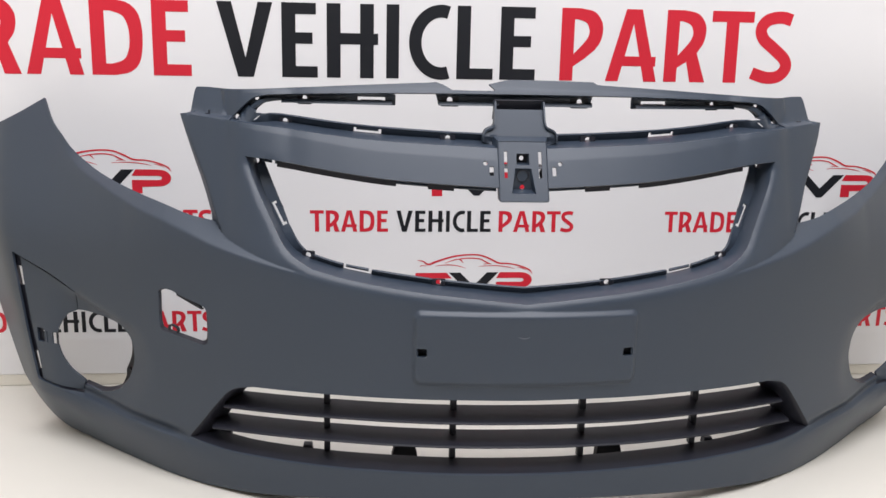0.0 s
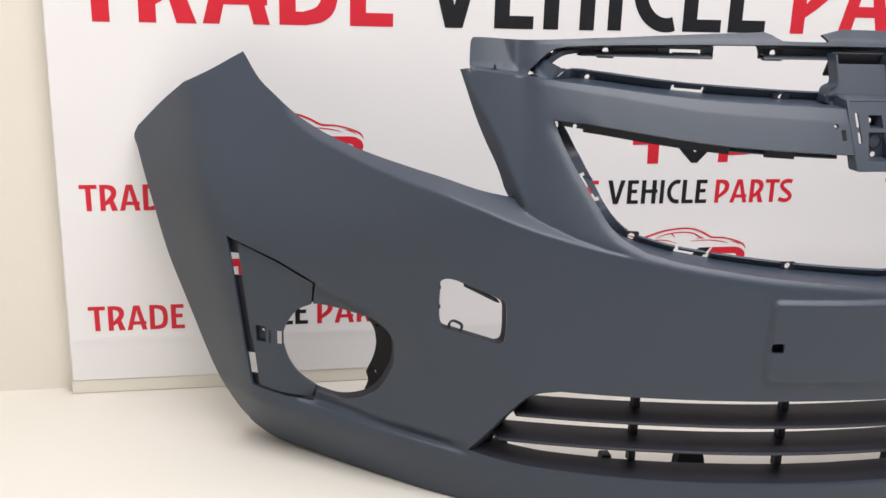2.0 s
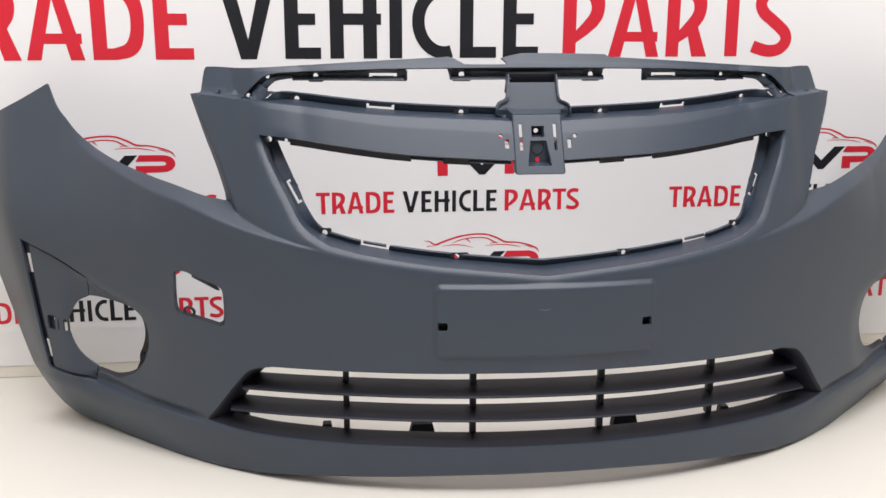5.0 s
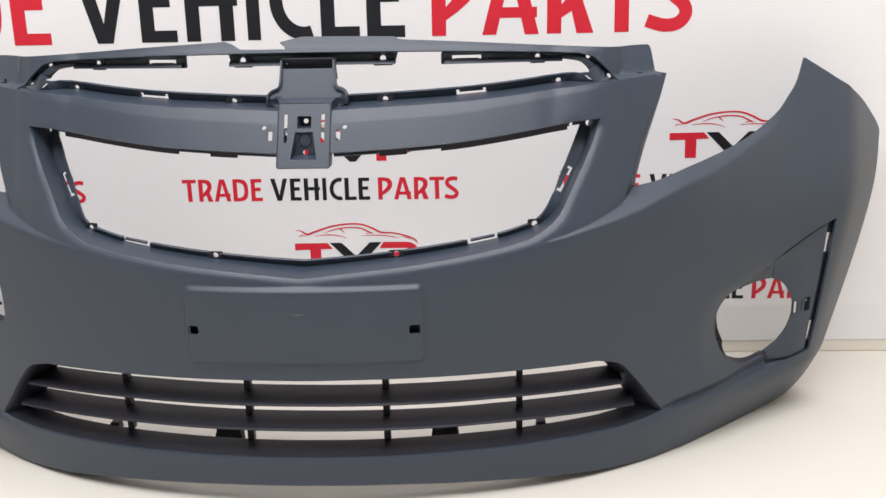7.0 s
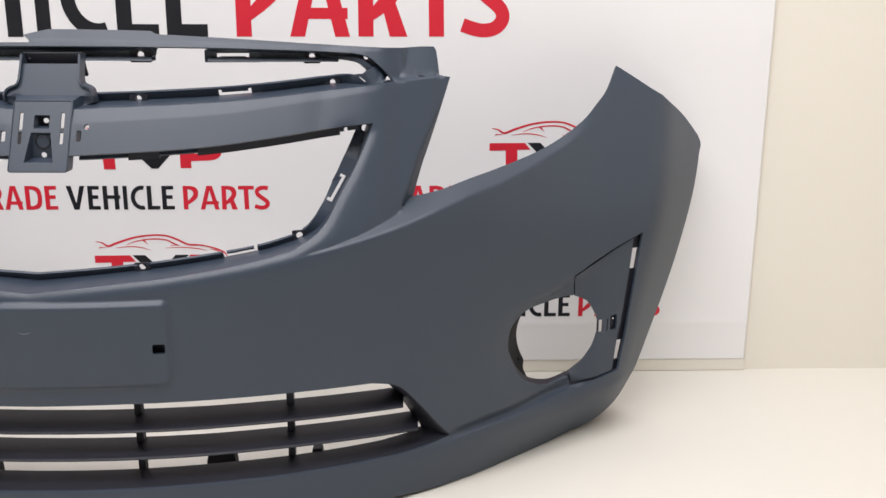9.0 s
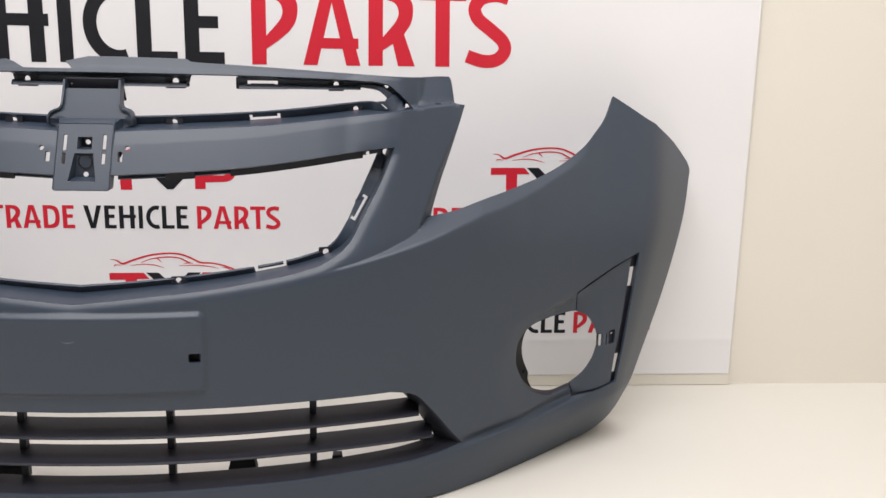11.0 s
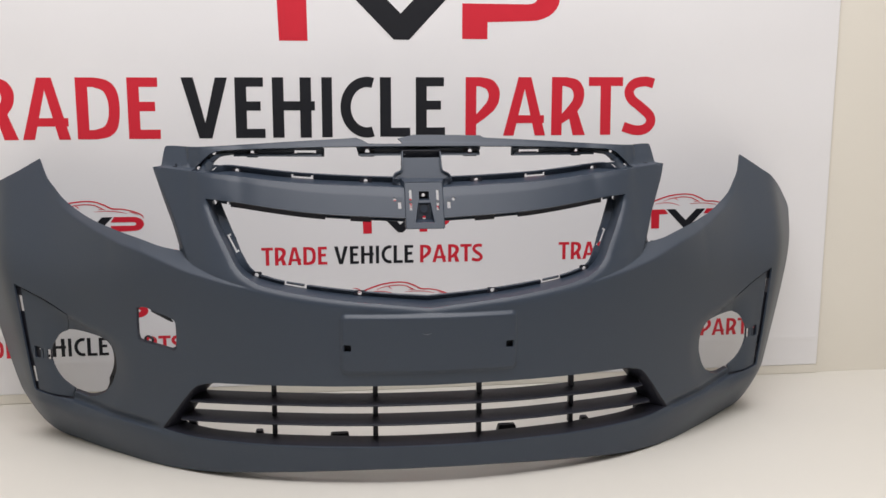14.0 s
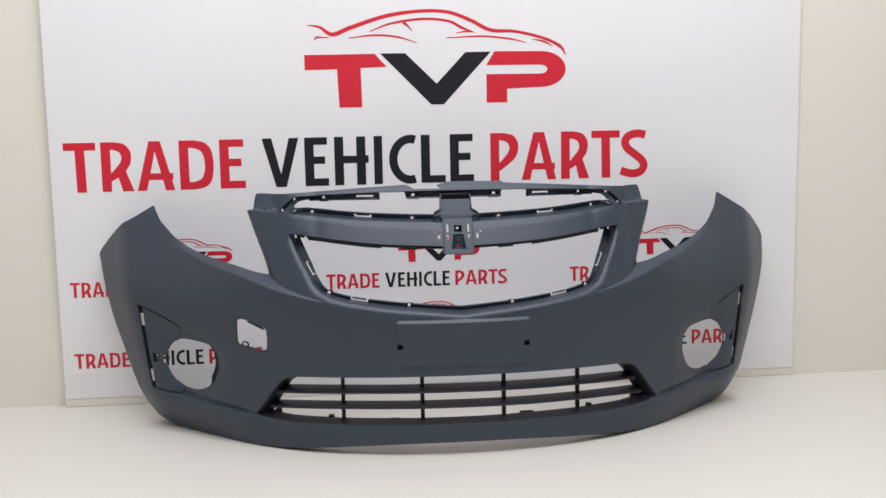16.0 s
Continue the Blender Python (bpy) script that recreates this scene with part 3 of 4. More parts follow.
for x in np.arange(-.345, .3451, .004):
    if abs(x) > .03:
        bend.append(np.array([(x, bar_top(x) - np.interp(abs(x), [.03, .15, .30, .36], [.0125, .0115, .006, .004]) + d) for d in (-.0035, -.0018, -.0006, .0006, .0018, .004, .0065, .009)]))
for z in np.arange(.330, .4625, .005):
    bend.append(np.array([(s * (flank(z) + d), z) for s in (-1, 1) for d in (-.0040, -.0016, 0, .0016, .0040)]))
for x in np.arange(.262, .362, .004):
    rise = fold(x) + np.interp(x, [.24, .2875, .312, .337, .345, .3605], [0, .0025, .005, .0095, .0115, .0215])
    bend.append(np.array([(s * x, rise + d) for s in (-1, 1) for d in (-.0012, 0, .0012)]))
bend.append(np.array([(x, z) for x in np.arange(-.135, .1351, .0024) for z in (*np.arange(.2560, .2680, .0013), *np.arange(.1745, .187, .0016))]))
bend.append(np.array([(x, z) for z in np.arange(.188, .2550, .0028) for x in (*np.arange(-.1295, -.118, .0016), *np.arange(.118, .1318, .0016))]))
ROLL = .0032


def rolled(x, z):
    """The face with the softly rolled edge of the grille opening."""
    x, z = np.asarray(x, float), np.asarray(z, float)
    y = front(x, z)
    near = (np.abs(x) < .35) & (z > .255) & (z < .435)
    d = np.full(x.shape, 1.0)
    px, pz = x[near], z[near]
    dn = np.full(px.shape, 1.0)
    for (ax, az), (bx, bz) in zip(hole_main, np.roll(hole_main, -1, axis=0)):
        t = np.clip(((px - ax) * (bx - ax) + (pz - az) * (bz - az)) / ((bx - ax) ** 2 + (bz - az) ** 2 + 1e-12), 0, 1)
        dn = np.minimum(dn, np.hypot(px - ax - t * (bx - ax), pz - az - t * (bz - az)))
    d[near] = dn
    return y + ROLL * np.clip(1 - d / .010, 0, 1) ** 2 * (ease(.388, .372, z) + (ease(.424, .408, z) - ease(.388, .372, z)) * ease(.27, .30, np.abs(x)))


step = np.roll(hole_main, -1, axis=0) - np.roll(hole_main, 1, axis=0)
side = np.stack([-step[:, 1], step[:, 0]], 1) / (np.linalg.norm(step, axis=1)[:, None] + 1e-9)
for d in (.0026, .0054, .0085):
    pts = np.vstack([hole_main + side * d, (hole_main + np.roll(hole_main, -1, axis=0)) / 2 + side * d])
    bend.append(pts[pts[:, 1] < .415])
grid_bar = np.abs(bend[0][:, 1] - bar_top(bend[0][:, 0]) + np.interp(np.abs(bend[0][:, 0]), [.03, .15, .30, .36], [.0125, .0115, .006, .004])) < .0058
bend[0] = bend[0][~(grid_bar & (np.abs(bend[0][:, 0]) > .03) & (np.abs(bend[0][:, 0]) < .345))]
off = bend[0]
near = (np.abs(off[:, 1] - strip_line(np.abs(off[:, 0]))) < .0035) & (np.abs(off[:, 0]) < .34)
bend[0] = off[~near]
bm = sheet(outline, [hole_up, hole_main, hole_low, fog_right, fog_left, slot, mount_gap, *screw, *ears], np.vstack(bend), rolled)
skin = part("skin", bm, PLASTIC, bumper, "dark blue grey moulded outer skin", angle=50, recalc=False)
thick(skin, 0.003)


def between(a, b, f):
    return a + (b - a) * f


def ring_of(name, outer, inner, deep, mat, label, parent=None):
    """The turned-in edge of an opening, a solid ring from the face back to the inner loop."""
    yo, yi = rolled(outer[:, 0], outer[:, 1]), front(inner[:, 0], inner[:, 1])
    deep = np.broadcast_to(np.asarray(deep, float), (len(outer),))
    prof = ((0, .0004), (.08, .03), (.22, .12), (1, 1))
    rows = []
    for f, d in prof:
        rows.append([(x, between(p, q, f) + .0003 + w * d, z) for (x, z), p, q, w in zip(between(outer, inner, f), yo, yi, deep)])
    for f, d in ((1.0, 1.0), (.12, .22)):
        rows.append([(x, between(p, q, f) + .003 + w * d, z) for (x, z), p, q, w in zip(between(outer, inner, f), yo, yi, deep)])
    rows.append(rows[0])
    bm = loft(rows)
    bmesh.ops.remove_doubles(bm, verts=bm.verts, dist=1e-5)
    return part(name, bm, mat, parent or bumper, label, angle=60)


def lip_depth(outer, deep, lean, top, side=1.0):
    """Depth of a lip that leans forward, but for its upper run."""
    yo = front(outer[:, 0], outer[:, 1])

    def depth(x, z):
        x, z = np.atleast_1d(np.asarray(x, float)), np.atleast_1d(np.asarray(z, float))
        d = np.hypot(x[:, None] - outer[None, :, 0], z[:, None] - outer[None, :, 1])
        k = d.argmin(1)
        return yo[k] + np.broadcast_to(deep, yo.shape)[k] - lean * d.min(1) * (1 - ease(top - .012, top, z)) * (1 - .85 * ease(side - .012, side + .012, np.abs(x)))
    return depth


def lip_sheet(name, outer, inner, cuts, depth, mat, label):
    """The upright lip behind an opening, with its clip holes cut through, one part for each unbroken run."""
    whole = sheet(outer, [inner, *cuts], np.zeros((0, 2)), depth)
    left = set(whole.verts)
    while left:
        run, todo = set(), [next(v for v in whole.verts if v in left)]
        while todo:
            v = todo.pop()
            if v in left:
                left.discard(v)
                run.add(v)
                todo += [e.other_vert(v) for e in v.link_edges]
        bm = bmesh.new()
        made = {v: bm.verts.new(v.co) for v in whole.verts if v in run}
        for face in whole.faces:
            if face.verts[0] in run:
                bm.faces.new([made[v] for v in face.verts])
        thick(part(name, bm, mat, bumper, label, angle=40, recalc=False), .0025)
    whole.free()


def dot(x, z, r=.0030):
    return np.array(arc(x, z, r, r, 0, 337.5, 15))


def window(x, z, turn=0.0, w=.0165):
    """A clip window with a toothed upper side."""
    p = np.array([(-w, .0030), (-w, -.0032), (w, -.0032), (w, .0030), (w - .0035, .0030), (w - .0035, .0002), (.0035 - w, .0002), (.0035 - w, .0030)])
    c, s_ = math.cos(radians(turn)), math.sin(radians(turn))
    return p @ np.array([[c, s_], [-s_, c]]) + (x, z)


main_mid = between(hole_main, hole_main_in, np.interp(np.abs(hole_main[:, :1]), [.245, .265, .305, .318], [.42, .15, .15, .42]))
up_mid = between(hole_up, hole_up_in, np.interp(np.abs(hole_up[:, :1]), [.285, .315], [.36, .07]))
up_deep = np.interp(np.abs(hole_up[:, 0]), [.285, .312], [.020, .0115])
main_cuts, up_cuts = [], []
for s in (-1, 1):
    main_cuts += [dot(s * .3100, .4125, .0036), dot(s * .2905, .4108, .0023), dot(s * .2465, .3115, .0046), dot(s * .0975, .2890, .0044)]
    main_cuts += [window(s * .190, .2990, s * 8), window(s * .2818, .3545, s * 60, .0145)]
    up_cuts += [dot(s * .3108, .4843, .0025), dot(s * .3345, .4622, .0024), dot(s * .2765, .4590, .0043), dot(s * .0840, .4450, .0046)]
    up_cuts += [window(s * .1785, .4508, s * 3), rounded(s * .1735 - .0175, s * .1735 + .0175, .4829, .4885, .001, 2), dot(s * .2540, .4850, .0043), dot(s * .0795, .4870, .0046)]
    up_cuts += [np.array([(s * .3035, .4652), (s * .3065, .4652), (s * .3130, .4600), (s * .3097, .4597)])]
up_depth = lip_depth(up_mid, up_deep + .0005, .75, .478, .297)
main_depth = lip_depth(main_mid, .0345, .75, .405, .26)
ring_of("upper_flange", hole_up, up_mid, up_deep, PLASTIC, "turned-in edge of the upper grille opening")
ring_of("grille_flange", hole_main, main_mid, 0.034, PLASTIC, "turned-in edge of the grille opening")
lip_sheet("upper_lip", up_mid, hole_up_in, up_cuts, up_depth, PLASTIC, "upright lip with clip holes round the upper opening")
lip_sheet("grille_lip", main_mid, hole_main_in, main_cuts, main_depth, PLASTIC, "upright lip with clip holes round the grille opening")
ring_of("intake_surround", hole_low, hole_low_in, np.interp(hole_low_in[:, 1], [.072, .10], [.036, .050]), DARK, "dark grained lining of the lower intake")


bead = hole_up_in[np.where((hole_up_in[:, 1] > .4785) & (hole_up_in[:, 1] < .4850) & (np.abs(hole_up_in[:, 0]) < .285))[0]]
for low, high in ((-.3, -.147), (-.094, .094), (.147, .3)):
    rows = []
    for x, z in bead[(bead[:, 0] > low) & (bead[:, 0] < high)]:
        y = float(up_depth(x, z)[0])
        rows.append([(x, y - .0115, z - .0018), (x, y - .0112, z - .0010), (x, y - .0085, z + .0022), (x, y + .003, z + .0026), (x, y + .003, z - .0018)])
    part("lip_bead", loft(rows), PLASTIC, bumper, "thin bead along the hanging lip")
# the bead turns down at the ends of the upper opening as a rib beside a narrow groove
for s in (-1, 1):
    rows = []
    run = np.array(spline([(.2800, .4836), (.2930, .4834), (.3040, .4812), (.3110, .4770), (.3175, .4715), (.3240, .4655), (.3300, .4598)], 4))
    d = np.gradient(run, axis=0)
    d = np.stack([d[:, 1], -d[:, 0]], 1) / np.linalg.norm(d, axis=1)[:, None]
    for (x, z), (nx, nz) in zip(run, d):
        deep = float(np.interp(x, [.283, .305], [.0155, .0060]))
        wide = float(np.interp(x, [.280, .305], [.0016, .0031]))
        row = []
        for q, e in ((1, .009), (1, .0016), (.75, 0), (-.75, 0), (-1, .0016), (-1, .009)):
            row.append((s * (x + nx * q * wide), float(front(x, max(z, .4640))) + deep + e, z + nz * q * wide))
        rows.append(row)
    part("lip_rib", loft(rows), PLASTIC, bumper, "grey rib round the end of the upper opening")
foot = outline[(outline[:, 1] < .036) & (np.abs(outline[:, 0]) < .638)]
foot = foot[np.argsort(foot[:, 0])]
rows = []
for x, z in foot:
    y = float(front(x, z))
    low = max(FLOOR_Z + .0002, z - .007)
    rows.append([(x, y + .0006, z + .002), (x, y + .0008, z), (x, y + .004, (z + low) / 2), (x * .985, y + .030, low), (x * .985, y + .032, low + .002), (x, y + .0045, z + .003)])
part("bottom_return", loft(rows), PLASTIC, bumper, "turned-under lower edge resting on the surface")

# rounded front edge of the intake ledge
edge = hole_low[hole_low[:, 1] < .0732]
edge = edge[np.argsort(edge[:, 0])]
rows = []
for x, z in edge:
    y = float(front(x, z))
    rows.append([(x, y - .0002, z - .0020), (x, y - .0001, z - .0006), (x, y + .0006, z + .0003), (x, y + .0018, z + .0006), (x, y + .0050, z + .0006), (x, y + .0050, z - .0020)])
part("ledge_edge", loft(rows), PLASTIC, bumper, "rounded edge of the lower lip")


# slats and uprights of the lower intake
def slat(z, half, back_rise):
    rows = []
    sec = ((.0065, -.0022), (.0075, -.0010), (.010, -.0002), (.054, .0014 + back_rise), (.0555, .0002 + back_rise), (.054, -.0012 + back_rise), (.008, -.0040), (.0065, -.0033))
    for x in np.linspace(-half, half, 61):
        zz = z - .08 * x * x - .0012 * max(0, 1 - x * x / .04) - .010 * min(max(0, x), .15)
        y = float(front(x, .12))
        rows.append([(x, y + a, zz + b) for a, b in sec])
    bm = loft(rows)
    bm.verts.ensure_lookup_table()
    n = len(sec)
    bm.faces.new([bm.verts[k] for k in range(n)])
    bm.faces.new([bm.verts[len(bm.verts) - n + k] for k in range(n)])
    return part("slat", bm, DARK, bumper, "dark grained intake slat")


slat(.1312, .350, .0006)
slat(.1018, .366, -.0016)
for x in (-.2260, -.0760, .0800, .2305):
    bm = bmesh.new()
    y = float(front(x, .12))
    box(bm, x - .0036, x + .0036, y + .0385, y + .050, .066, .160, .0012)
    part("upright", bm, DARK, bumper)


# small clip tabs with holes round the openings
def tab(x, z, depth, w=.018, h=.013, hole=.0032, dx=0.0, dz=0.0, mat=DARK):
    loop = rounded(-w / 2, w / 2, -h / 2, h / 2, .0015, 2)
    ring = np.array(arc(dx, dz, hole, hole, 0, 337.5, 15))
    bm = sheet(loop, [ring], np.zeros((0, 2)), lambda a, b: a * 0)
    ob = part("clip_tab", bm, mat, bumper, recalc=False)
    ob.location = (x, float(depth(x, z)[0]) - .0012, z)
    slope = (float(front(x + .004, z)) - float(front(x - .004, z))) / .008
    ob.rotation_euler = (0, 0, math.atan(slope))
    thick(ob, .0022)
    return ob


def clip(x, z, deep, w=.046, h=.012):
    """A clip window: a narrow frame with a slot through it."""
    outer = rounded(-w / 2, w / 2, -h / 2, h / 2, .0012, 2)
    inner = np.array([(-.0165, .0022), (-.0165, -.0030), (.0165, -.0030), (.0165, .0022), (.0130, .0022), (.0130, .0002), (-.0130, .0002), (-.0130, .0022)])
    bm = sheet(outer, [inner * (1, -1.15)], np.zeros((0, 2)), lambda a, b: a * 0)
    ob = part("clip_window", bm, PLASTIC, bumper, recalc=False)
    ob.location = (x, float(front(x, z)) + deep, z)
    slope = (float(front(x + .004, z)) - float(front(x - .004, z))) / .008
    ob.rotation_euler = (0, 0, math.atan(slope))
    thick(ob, .002)
    return ob


for s in (-1, 1):
    tab(s * .2540, .4840, up_depth, .018, .013, .0032, 0, .001)
    tab(s * .0795, .4860, up_depth, .022, .014, .0034, 0, .001)
    clip(s * .1735, .4857, .0195, .058, .013)
    tab(s * .0840, .4450, up_depth, .018, .008, .0032)
    tab(s * .2765, .4590, up_depth, .016, .008, .0030)
    tab(s * .2465, .3115, main_depth, .015, .010, .0034)
    tab(s * .0975, .2890, main_depth, .016, .008, .0032)
    tab(s * .3100, .4125, main_depth, .010, .009, .0034)
    # dark lugs along the top of the main opening and on the intake ledge
    for x0, x1, z0, z1, d in ((.145, .285, .389, .397, .022), (.078, .108, .386, .393, .022)):
        rows = []
        for x in np.linspace(x0, x1, 9):
            zz = float(np.interp(x, hole_main[:7 * N, 0], hole_main[:7 * N, 1]))
            y = float(front(x, zz))
            rows.append([(s * x, y + d, zz - .001), (s * x, y + d, zz - .0108), (s * x, y + d + .004, zz - .0108), (s * x, y + d + .004, zz - .001)])
        bm = loft(rows)
        bm.verts.ensure_lookup_table()
        bm.faces.new(bm.verts[:4])
        bm.faces.new(bm.verts[-4:])
        part("lug", bm, DARK, bumper, "dark lug under the grille bar")
    for x, w, h in ((.2500 if s < 0 else .2565, .0125, .0046), (.354 if s < 0 else .360, .014, .0105)):
        bm = bmesh.new()
        box(bm, s * x - w / 2, s * x + w / 2, -.006, .006, -.005, h, .0008)
        for v in bm.verts:
            if v.co.z > h / 2:
                v.co.x = s * x + (v.co.x - s * x) * 0.84
        ob = part("lug", bm, DARK, bumper, "dark lug on the intake ledge")
        ob.location = (0, float(front(x, .064)) + .046, .0655)
    # black foot behind the ledge
    rows = []
    x, top = (-.1285, .0420) if s < 0 else (.1415, .0450)
    for z, w, e in ((FLOOR_Z, .0175, .008), (top - .013, .0165, .007), (top - .002, .0138, .006), (top, .0125, .0050)):
        rows.append([(x - w, -e, z), (x + w, -e, z), (x + w, e, z), (x - w, e, z)])
    bm = loft(rows)
    bm.verts.ensure_lookup_table()
    bm.faces.new(bm.verts[:4])
    bm.faces.new(bm.verts[-4:])
    part("rear_foot", bm, COLLAR, bumper, "black plastic foot behind the intake ledge")

# fog lamp panels
panel_edge = curve_of([[(.6312, .2655), (.5906, .2490), (.5517, .2297)], [(.5517, .2297), (.5537, .2030)],
                       [(.5537, .2030), (.5695, .1945), (.5808, .1780), (.5842, .1690)], [(.5842, .1690), (.5920, .1688)], [(.5920, .1688), (.5920, .1525)],
                       [(.5920, .1525), (.5842, .1525)], [(.5842, .1525), (.5808, .1407), (.5748, .1290), (.5650, .1170), (.5493, .1062)],
                       [(.5493, .1062), (.5535, .0908)], [(.5535, .0908), (.5872, .0952), (.6105, .0988)],
                       [(.6105, .0988), (.6150, .1390), (.6200, .1690), (.6275, .2313), (.6312, .2655)]], N)
groove_edge = curve_of([[(.6085, .0965), (.6135, .1390), (.6190, .1690), (.6268, .2313), (.6325, .2700)], [(.6325, .2700), (.6440, .2720)],
                        [(.6440, .2720), (.6373, .2233), (.6312, .1762), (.6263, .1367), (.6200, .0965)], [(.6200, .0965), (.6085, .0965)]], 5)
slit_a = np.array([(.6290, .2525), (.6402, .2520), (.6384, .2260), (.6262, .2270)])
slit_b = np.array([(.6143, .1365), (.6236, .1355), (.6206, .1095), (.6113, .1105)])
recess = rounded(.6030, .6133, .1530, .1722, .0015, 2)
nick = rounded(.5978, .5995, .1530, .1690, .0004, 1)
plate = rounded(.5962, .6150, .1490, .1760, .001, 2)
collar_edge = curve_of([[(.505, .218), (.463, .188), (.461, .158), (.467, .137), (.478, .118), (.497, .103)], [(.497, .103), (.4960, .1080)], [(.4960, .1080), (.4920, .1170), (.4935, .1235)],
                        [(.4935, .1235), (.4875, .1370), (.4840, .1500), (.4833, .1650), (.4880, .1825), (.5030, .1985)], [(.5030, .1985), (.505, .218)]], 5)
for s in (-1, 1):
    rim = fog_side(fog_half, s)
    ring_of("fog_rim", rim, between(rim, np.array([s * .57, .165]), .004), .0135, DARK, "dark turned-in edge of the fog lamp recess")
    fill = np.array([(s * x, z) for x in np.arange(.54, .66, .006) for z in np.arange(.086, .276, .006)])
    bm = sheet(fog_side(panel_edge, s), [fog_side(recess, s), fog_side(nick, s)], fill, lambda x, z: front(x, z) + .0035)
    panel = part("fog_panel", bm, PLASTIC, bumper, "grey recessed fog lamp panel", angle=40, recalc=False)
    thick(panel, .003)
    bm = sheet(fog_side(groove_edge, s), [fog_side(slit_a, s), fog_side(slit_b, s)], np.zeros((0, 2)), lambda x, z: front(x, z) + .0075)
    thick(part("groove", bm, DARK, panel, "dark groove with two slits along the outer edge", recalc=False), .002)
    bm = sheet(fog_side(collar_edge, s), [dot(s * .4850, .1285, .0017), dot(s * .4835, .1850, .0017)], np.zeros((0, 2)), lambda x, z: front(x, z) + .006 + 1.3 * np.clip(.070 - np.hypot(np.abs(x) - .530, z - .155), 0, .030))
    thick(part("fog_collar", bm, COLLAR, panel, "matt black half collar of the lamp hole", recalc=False), .003)
    # added dark strips that stand in for the shade in the panel gaps
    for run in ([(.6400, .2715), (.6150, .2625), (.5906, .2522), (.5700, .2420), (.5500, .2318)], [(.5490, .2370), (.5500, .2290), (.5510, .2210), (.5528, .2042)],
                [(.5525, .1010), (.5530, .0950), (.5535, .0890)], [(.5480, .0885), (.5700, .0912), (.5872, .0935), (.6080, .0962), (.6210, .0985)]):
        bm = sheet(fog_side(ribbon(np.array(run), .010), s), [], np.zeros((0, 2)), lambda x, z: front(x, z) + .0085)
        thick(part("gap_shade_strip", bm, DARK, panel, "dark strip added behind the panel gap as its shade", recalc=False), .001)
    bm = bmesh.new()
    y = float(front(.5868, .161))
    box(bm, s * .5850 - .0010, s * .5850 + .0010, y + .0035, y + .0075, .1515, .1700, .0004)
    part("clip_bar", bm, DARK, panel, "thin dark bar beside the clip")
    bm = sheet(fog_side(plate, s), [dot(s * .6064, .1660, .0017)], np.zeros((0, 2)), lambda x, z: front(x, z) + .0085)
    thick(part("fog_clip", bm, DARK, panel, "small dark clip plate beside the lamp hole", recalc=False), .0015)

# emblem mount in the middle
mount_y = lambda x, z: np.asarray(x, float) * 0 - 0.0895 + (np.asarray(z, float) - .379) * 0.50
face = rounded(-.0275, .0275, .3805, .4445, .0015, 2)
cuts = [rounded(s * .0200 - .0019, s * .0200 + .0019, .4055, .4345, .0006, 2) for s in (-1, 1)]
pocket_a = rounded(-.0075, .0075, .4195, .4320, .001, 2)
pocket_b = np.array([(-.0095, .416), (-.0140, .3885), (.0140, .3885), (.0095, .416)])
fill = np.array([(x, z) for x in np.arange(-.03, .031, .005) for z in np.arange(.382, .44, .005)])
bm = sheet(face, [*cuts, pocket_a, pocket_b], fill, mount_y)
mount = part("emblem_mount", bm, PLASTIC, bumper, "raised grey emblem mount in the grille bar", angle=40, recalc=False)
thick(mount, .002)
rows = []
for f, out in ((0, 0.0), (.02, .0005), (1, .0005)):
    rows.append([(x * (1 + out / .03), float(mount_y(x, z)) + .013 * f + .0004, z + (.004 * f if z > .41 else 0)) for x, z in face])
thick(part("mount_side", loft(rows), PLASTIC, mount), .002, 0.0)
for lp, deep in ((pocket_a, .012), (pocket_b, .010)):
    c = lp.mean(0)
    small = c + (lp - c) * 0.82
    rows = [[(x, float(mount_y(x, z)) + .0003, z) for x, z in lp], [(x, float(mount_y(c[0], c[1])) + deep, z) for x, z in small]]
    part("pocket", loft(rows), PLASTIC, mount, "recessed pocket")
    eye = dot(c[0], c[1] - (.0085 if lp is pocket_b else 0), .0026)
    bm = sheet(small, [eye], np.zeros((0, 2)), lambda a, b: a * 0 + float(mount_y(c[0], c[1])) + deep)
    part("pocket_back", bm, PLASTIC if lp is pocket_b else DARK, mount, recalc=False)
ringy = [(r * math.cos(radians(a)), r * math.sin(radians(a)), d) for r, d in ((.0001, .0085), (.0062, .0085), (.0066, .0070), (.0074, .0070), (.0076, .0100)) for a in range(0, 360, 18)]
rows = [[(ringy[k * 20 + j][0], float(mount_y(0, .4055)) + ringy[k * 20 + j][2], .4070 + ringy[k * 20 + j][1]) for j in range(20)] for k in range(5)]
part("boss", loft(rows), DARK, mount, "round dark boss in the pocket")
head_f, head_b = float(mount_y(0, .4445)) + .0003, float(front(0, .432)) + .021
rows = [[(-.0275, head_f - .0055, .432), (-.0275, head_f, .4445), (.0275, head_f, .4445), (.0275, head_f - .0055, .432)],
        [(-.0335, head_b, .436), (-.0325, head_b, .4500), (.0325, head_b, .4500), (.0335, head_b, .436)]]
thick(part("mount_head", loft(rows, close=False), PLASTIC, mount), .0015)
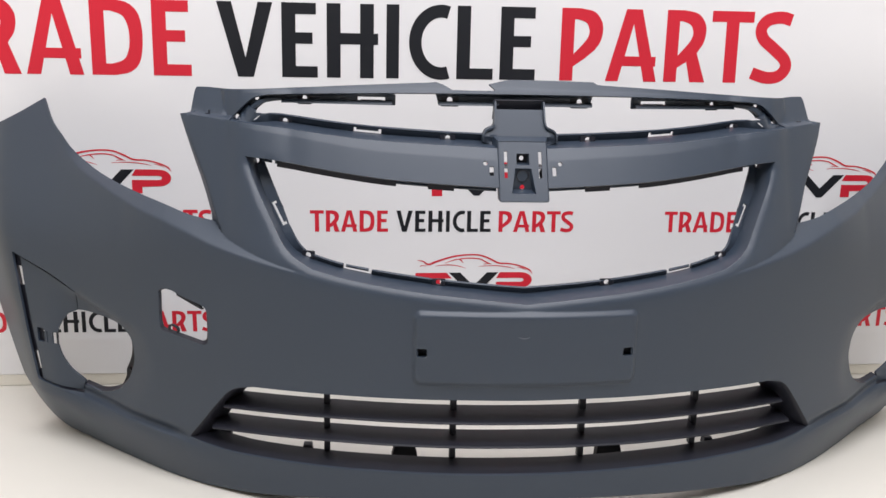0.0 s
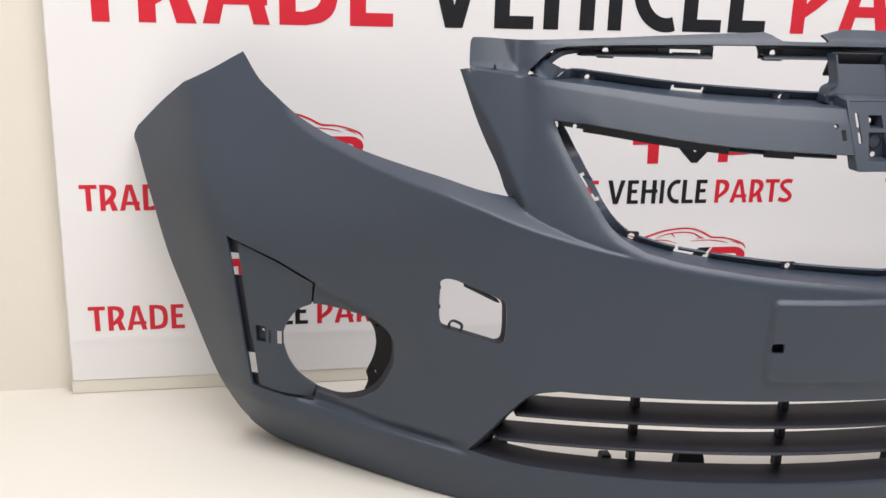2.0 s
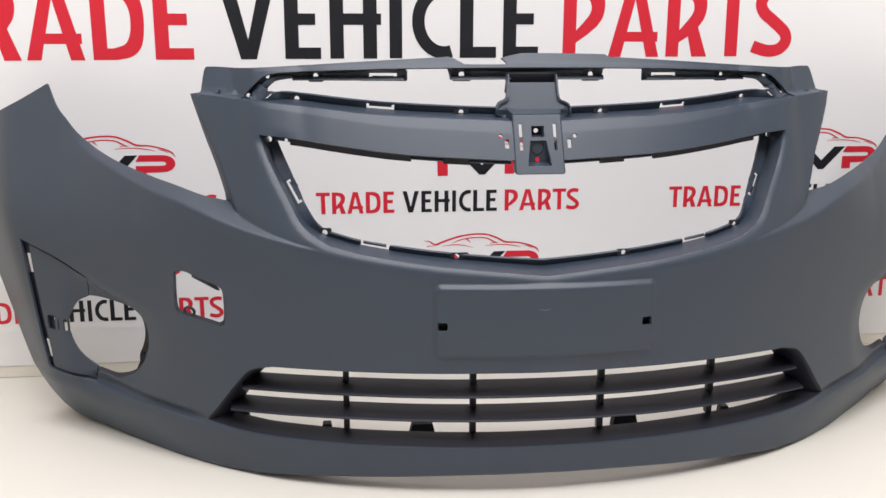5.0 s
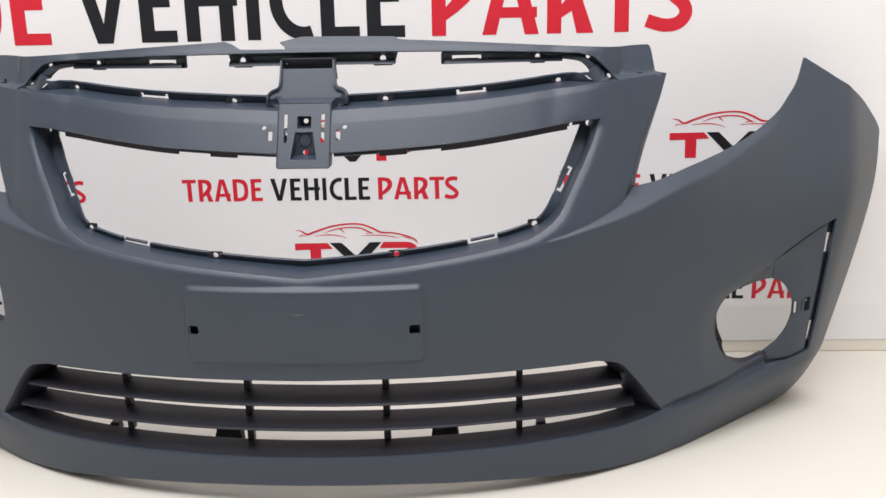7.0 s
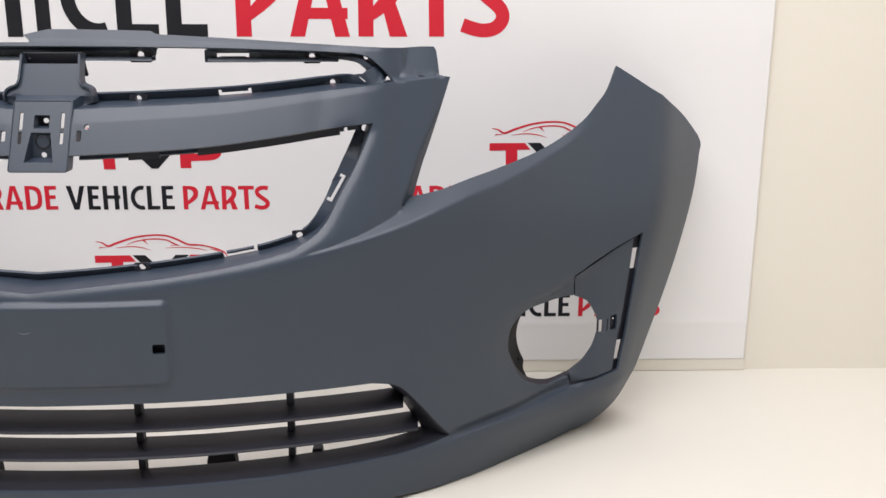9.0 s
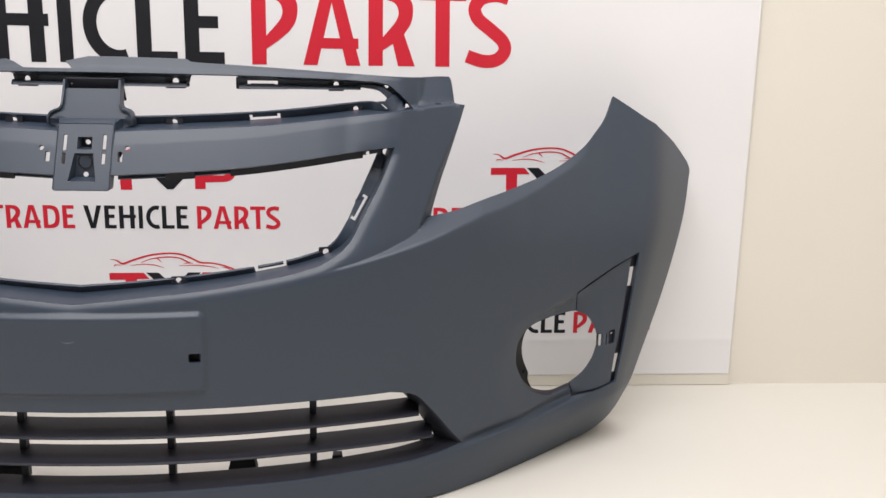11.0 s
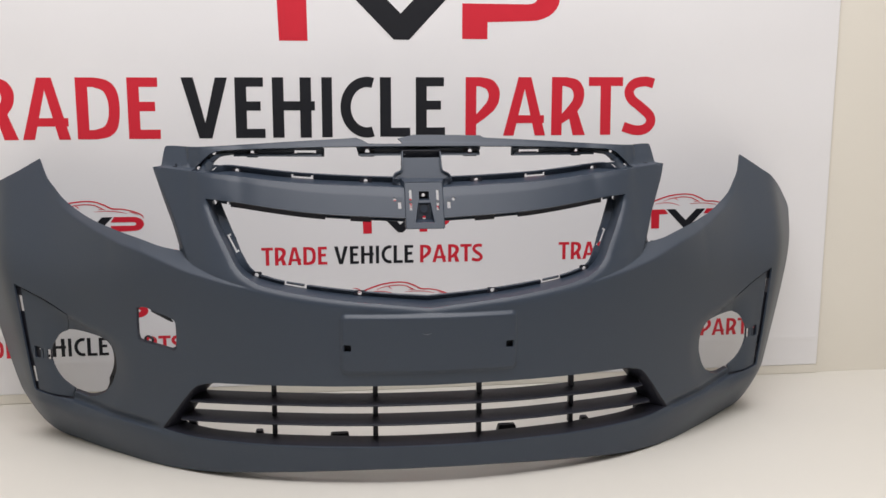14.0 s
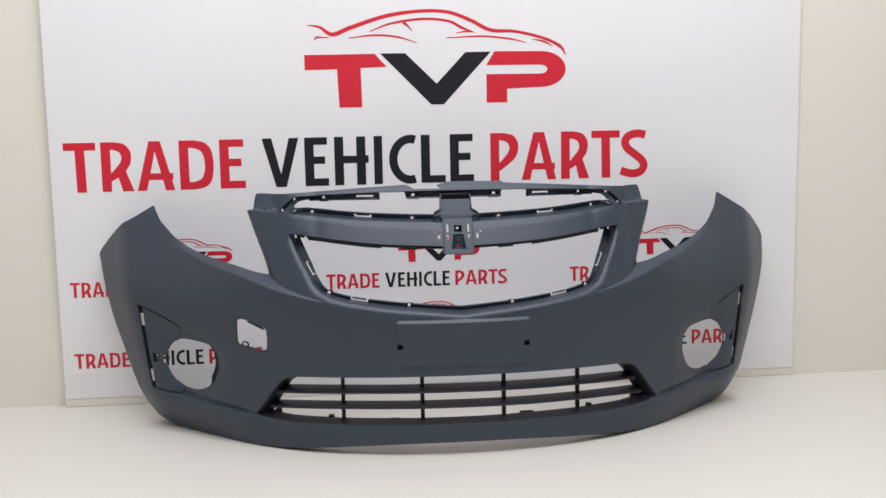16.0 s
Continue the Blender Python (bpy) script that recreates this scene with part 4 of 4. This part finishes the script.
# column between the mount and the top strip
col = mirrored(curve_of([[(0, .438), (.028, .438)], [(.028, .438), (.0445, .4425)], [(.0445, .4425), (.0440, .4500), (.0415, .4555), (.0370, .4585)],
                         [(.0370, .4585), (.0335, .4597), (.0310, .4625)], [(.0310, .4625), (.0300, .468), (.0297, .4795)],
                         [(.0297, .4795), (0, .4795)]], 4, close=False))
fill = np.array([(x, z) for x in np.arange(-.045, .046, .004) for z in np.arange(.440, .479, .003)])
col_y = lambda x, z: float(front(0, .432)) + .013 + (z - .436) * .45 + .005 * ease(.449, .443, z) * ease(.026, .030, np.abs(x))
bm = sheet(col, [], fill, col_y)
thick(part("column", bm, PLASTIC, mount, "", angle=40, recalc=False), .006)
neck_y = float(col_y(0, .479))
bm = sheet(rounded(-.0297, .0297, .466, .4895, .0005, 1), [dot(-.0245, .4840, .0013)], np.zeros((0, 2)), lambda x, z: x * 0 + neck_y + .013 + (z - .476) * -.5)
thick(part("column_neck", bm, DARK, mount, "dark recess at the head of the column", recalc=False), .002)
for s in (-1, 1):
    run = np.vstack([(.0445, .4425), spline([(.0440, .4500), (.0415, .4555), (.0370, .4585), (.0335, .4597), (.0310, .4625), (.0300, .472), (.0297, .489)], 4), (.0297, .489)])
    rows = []
    for x, z in run:
        y = float(col_y(x, z))
        side = (.4, .9) if .450 < z < .4615 else (1.0, 0.1)
        i, k = x - side[0] * .0020, z - side[1] * .0020
        rows.append([(s * x, y - .0045, z), (s * x, y + .012, z), (s * i, y + .012, k), (s * i, y - .0045, k)])
    part("column_rim", loft(rows), PLASTIC, mount, "raised rim along the column")

# small clip slots at the heads of the wings
for s in (-1, 1):
    bm = bmesh.new()
    y = float(front(s * .3700, .4655))
    box(bm, s * .3700 - .0042, s * .3700 + .0042, y - .0035, y + .003, .4628, .4652, .0008)
    if s < 0:
        box(bm, -.3695, -.3680, y - .002, y + .001, .4650, .4690, .0004)
    part("wing_clip", bm, DARK, bumper, "small dark clip at the head of the wing")

# closed pockets behind the number plate screw holes
for s in (-1, 1):
    bm = bmesh.new()
    y = float(front(s * .1180, .218))
    box(bm, s * .1180 - .010, s * .1180 + .010, y + .012, y + .015, .206, .2305, .001)
    box(bm, s * .1180 - .010, s * .1180 + .010, y + .0075, y + .012, .2265, .2305)
    box(bm, s * .1180 - .010, s * .1180 + .010, y + .0075, y + .012, .206, .210)
    for k in (-1, 1):
        box(bm, s * .1180 + k * .0090 - .0010, s * .1180 + k * .0090 + .0010, y + .0075, y + .012, .210, .2265)
    part("screw_pocket", bm, DARK, bumper, "dark screw pocket in the number plate pad")

ring_of("slot_rim", slot, between(slot, slot.mean(0), .07), .006, DARK, "thin dark rim of the tow slot")
for x, z, w, h in ((-.4275, .2485, .0022, .004), (-.4275, .228, .0022, .004), (-.408, .2605, .008, .0025)):
    bm = bmesh.new()
    y = float(front(x, z))
    box(bm, x - w / 2, x + w / 2, y + .002, y + .006, z - h / 2, z + h / 2, .0005)
    part("rim_lug", bm, DARK, bumper)
band = (.003, -.0040) + curve_of([[(-.4085, .2600), (-.394, .2540), (-.379, .2480)], [(-.379, .2480), (-.3755, .2440)], [(-.3755, .2440), (-.380, .2450), (-.394, .2508), (-.4085, .2567)], [(-.4085, .2567), (-.4085, .2600)]], 4)
thick(part("rim_band", sheet(band, [], np.zeros((0, 2)), lambda x, z: front(x, z) + .0035), DARK, bumper, "dark band along the tow slot", recalc=False), .003)
turn = np.array([[.94, -.34], [.34, .94]])
loop = rounded(-.0070, .0070, -.0058, .0058, .0050, 4) @ turn + (-.4120, .2085)
bm = sheet(loop, [rounded(-.0051, .0051, -.0039, .0039, .0033, 4) @ turn + (-.4120, .2085)], np.zeros((0, 2)), lambda x, z: front(x, z) + .004)
thick(part("rim_loop", bm, DARK, bumper, "small dark plastic loop in the tow slot", recalc=False), .003)

# faint scuff on the pad
a = np.array(arc(0, 0, .008, .0045, 215, 325, 10)) + (-.004, .2405)
bm = flat([ribbon(a, np.interp(np.arange(11), [0, 5, 10], [.0002, .0009, .0002]))], 0.0)
for v in bm.verts:
    v.co.y = float(front(v.co.x, v.co.z)) - .0004
part("scuff", bm, material("pale_scuff", (.16, .17, .19), .6), bumper, "faint pale scuff", recalc=False)
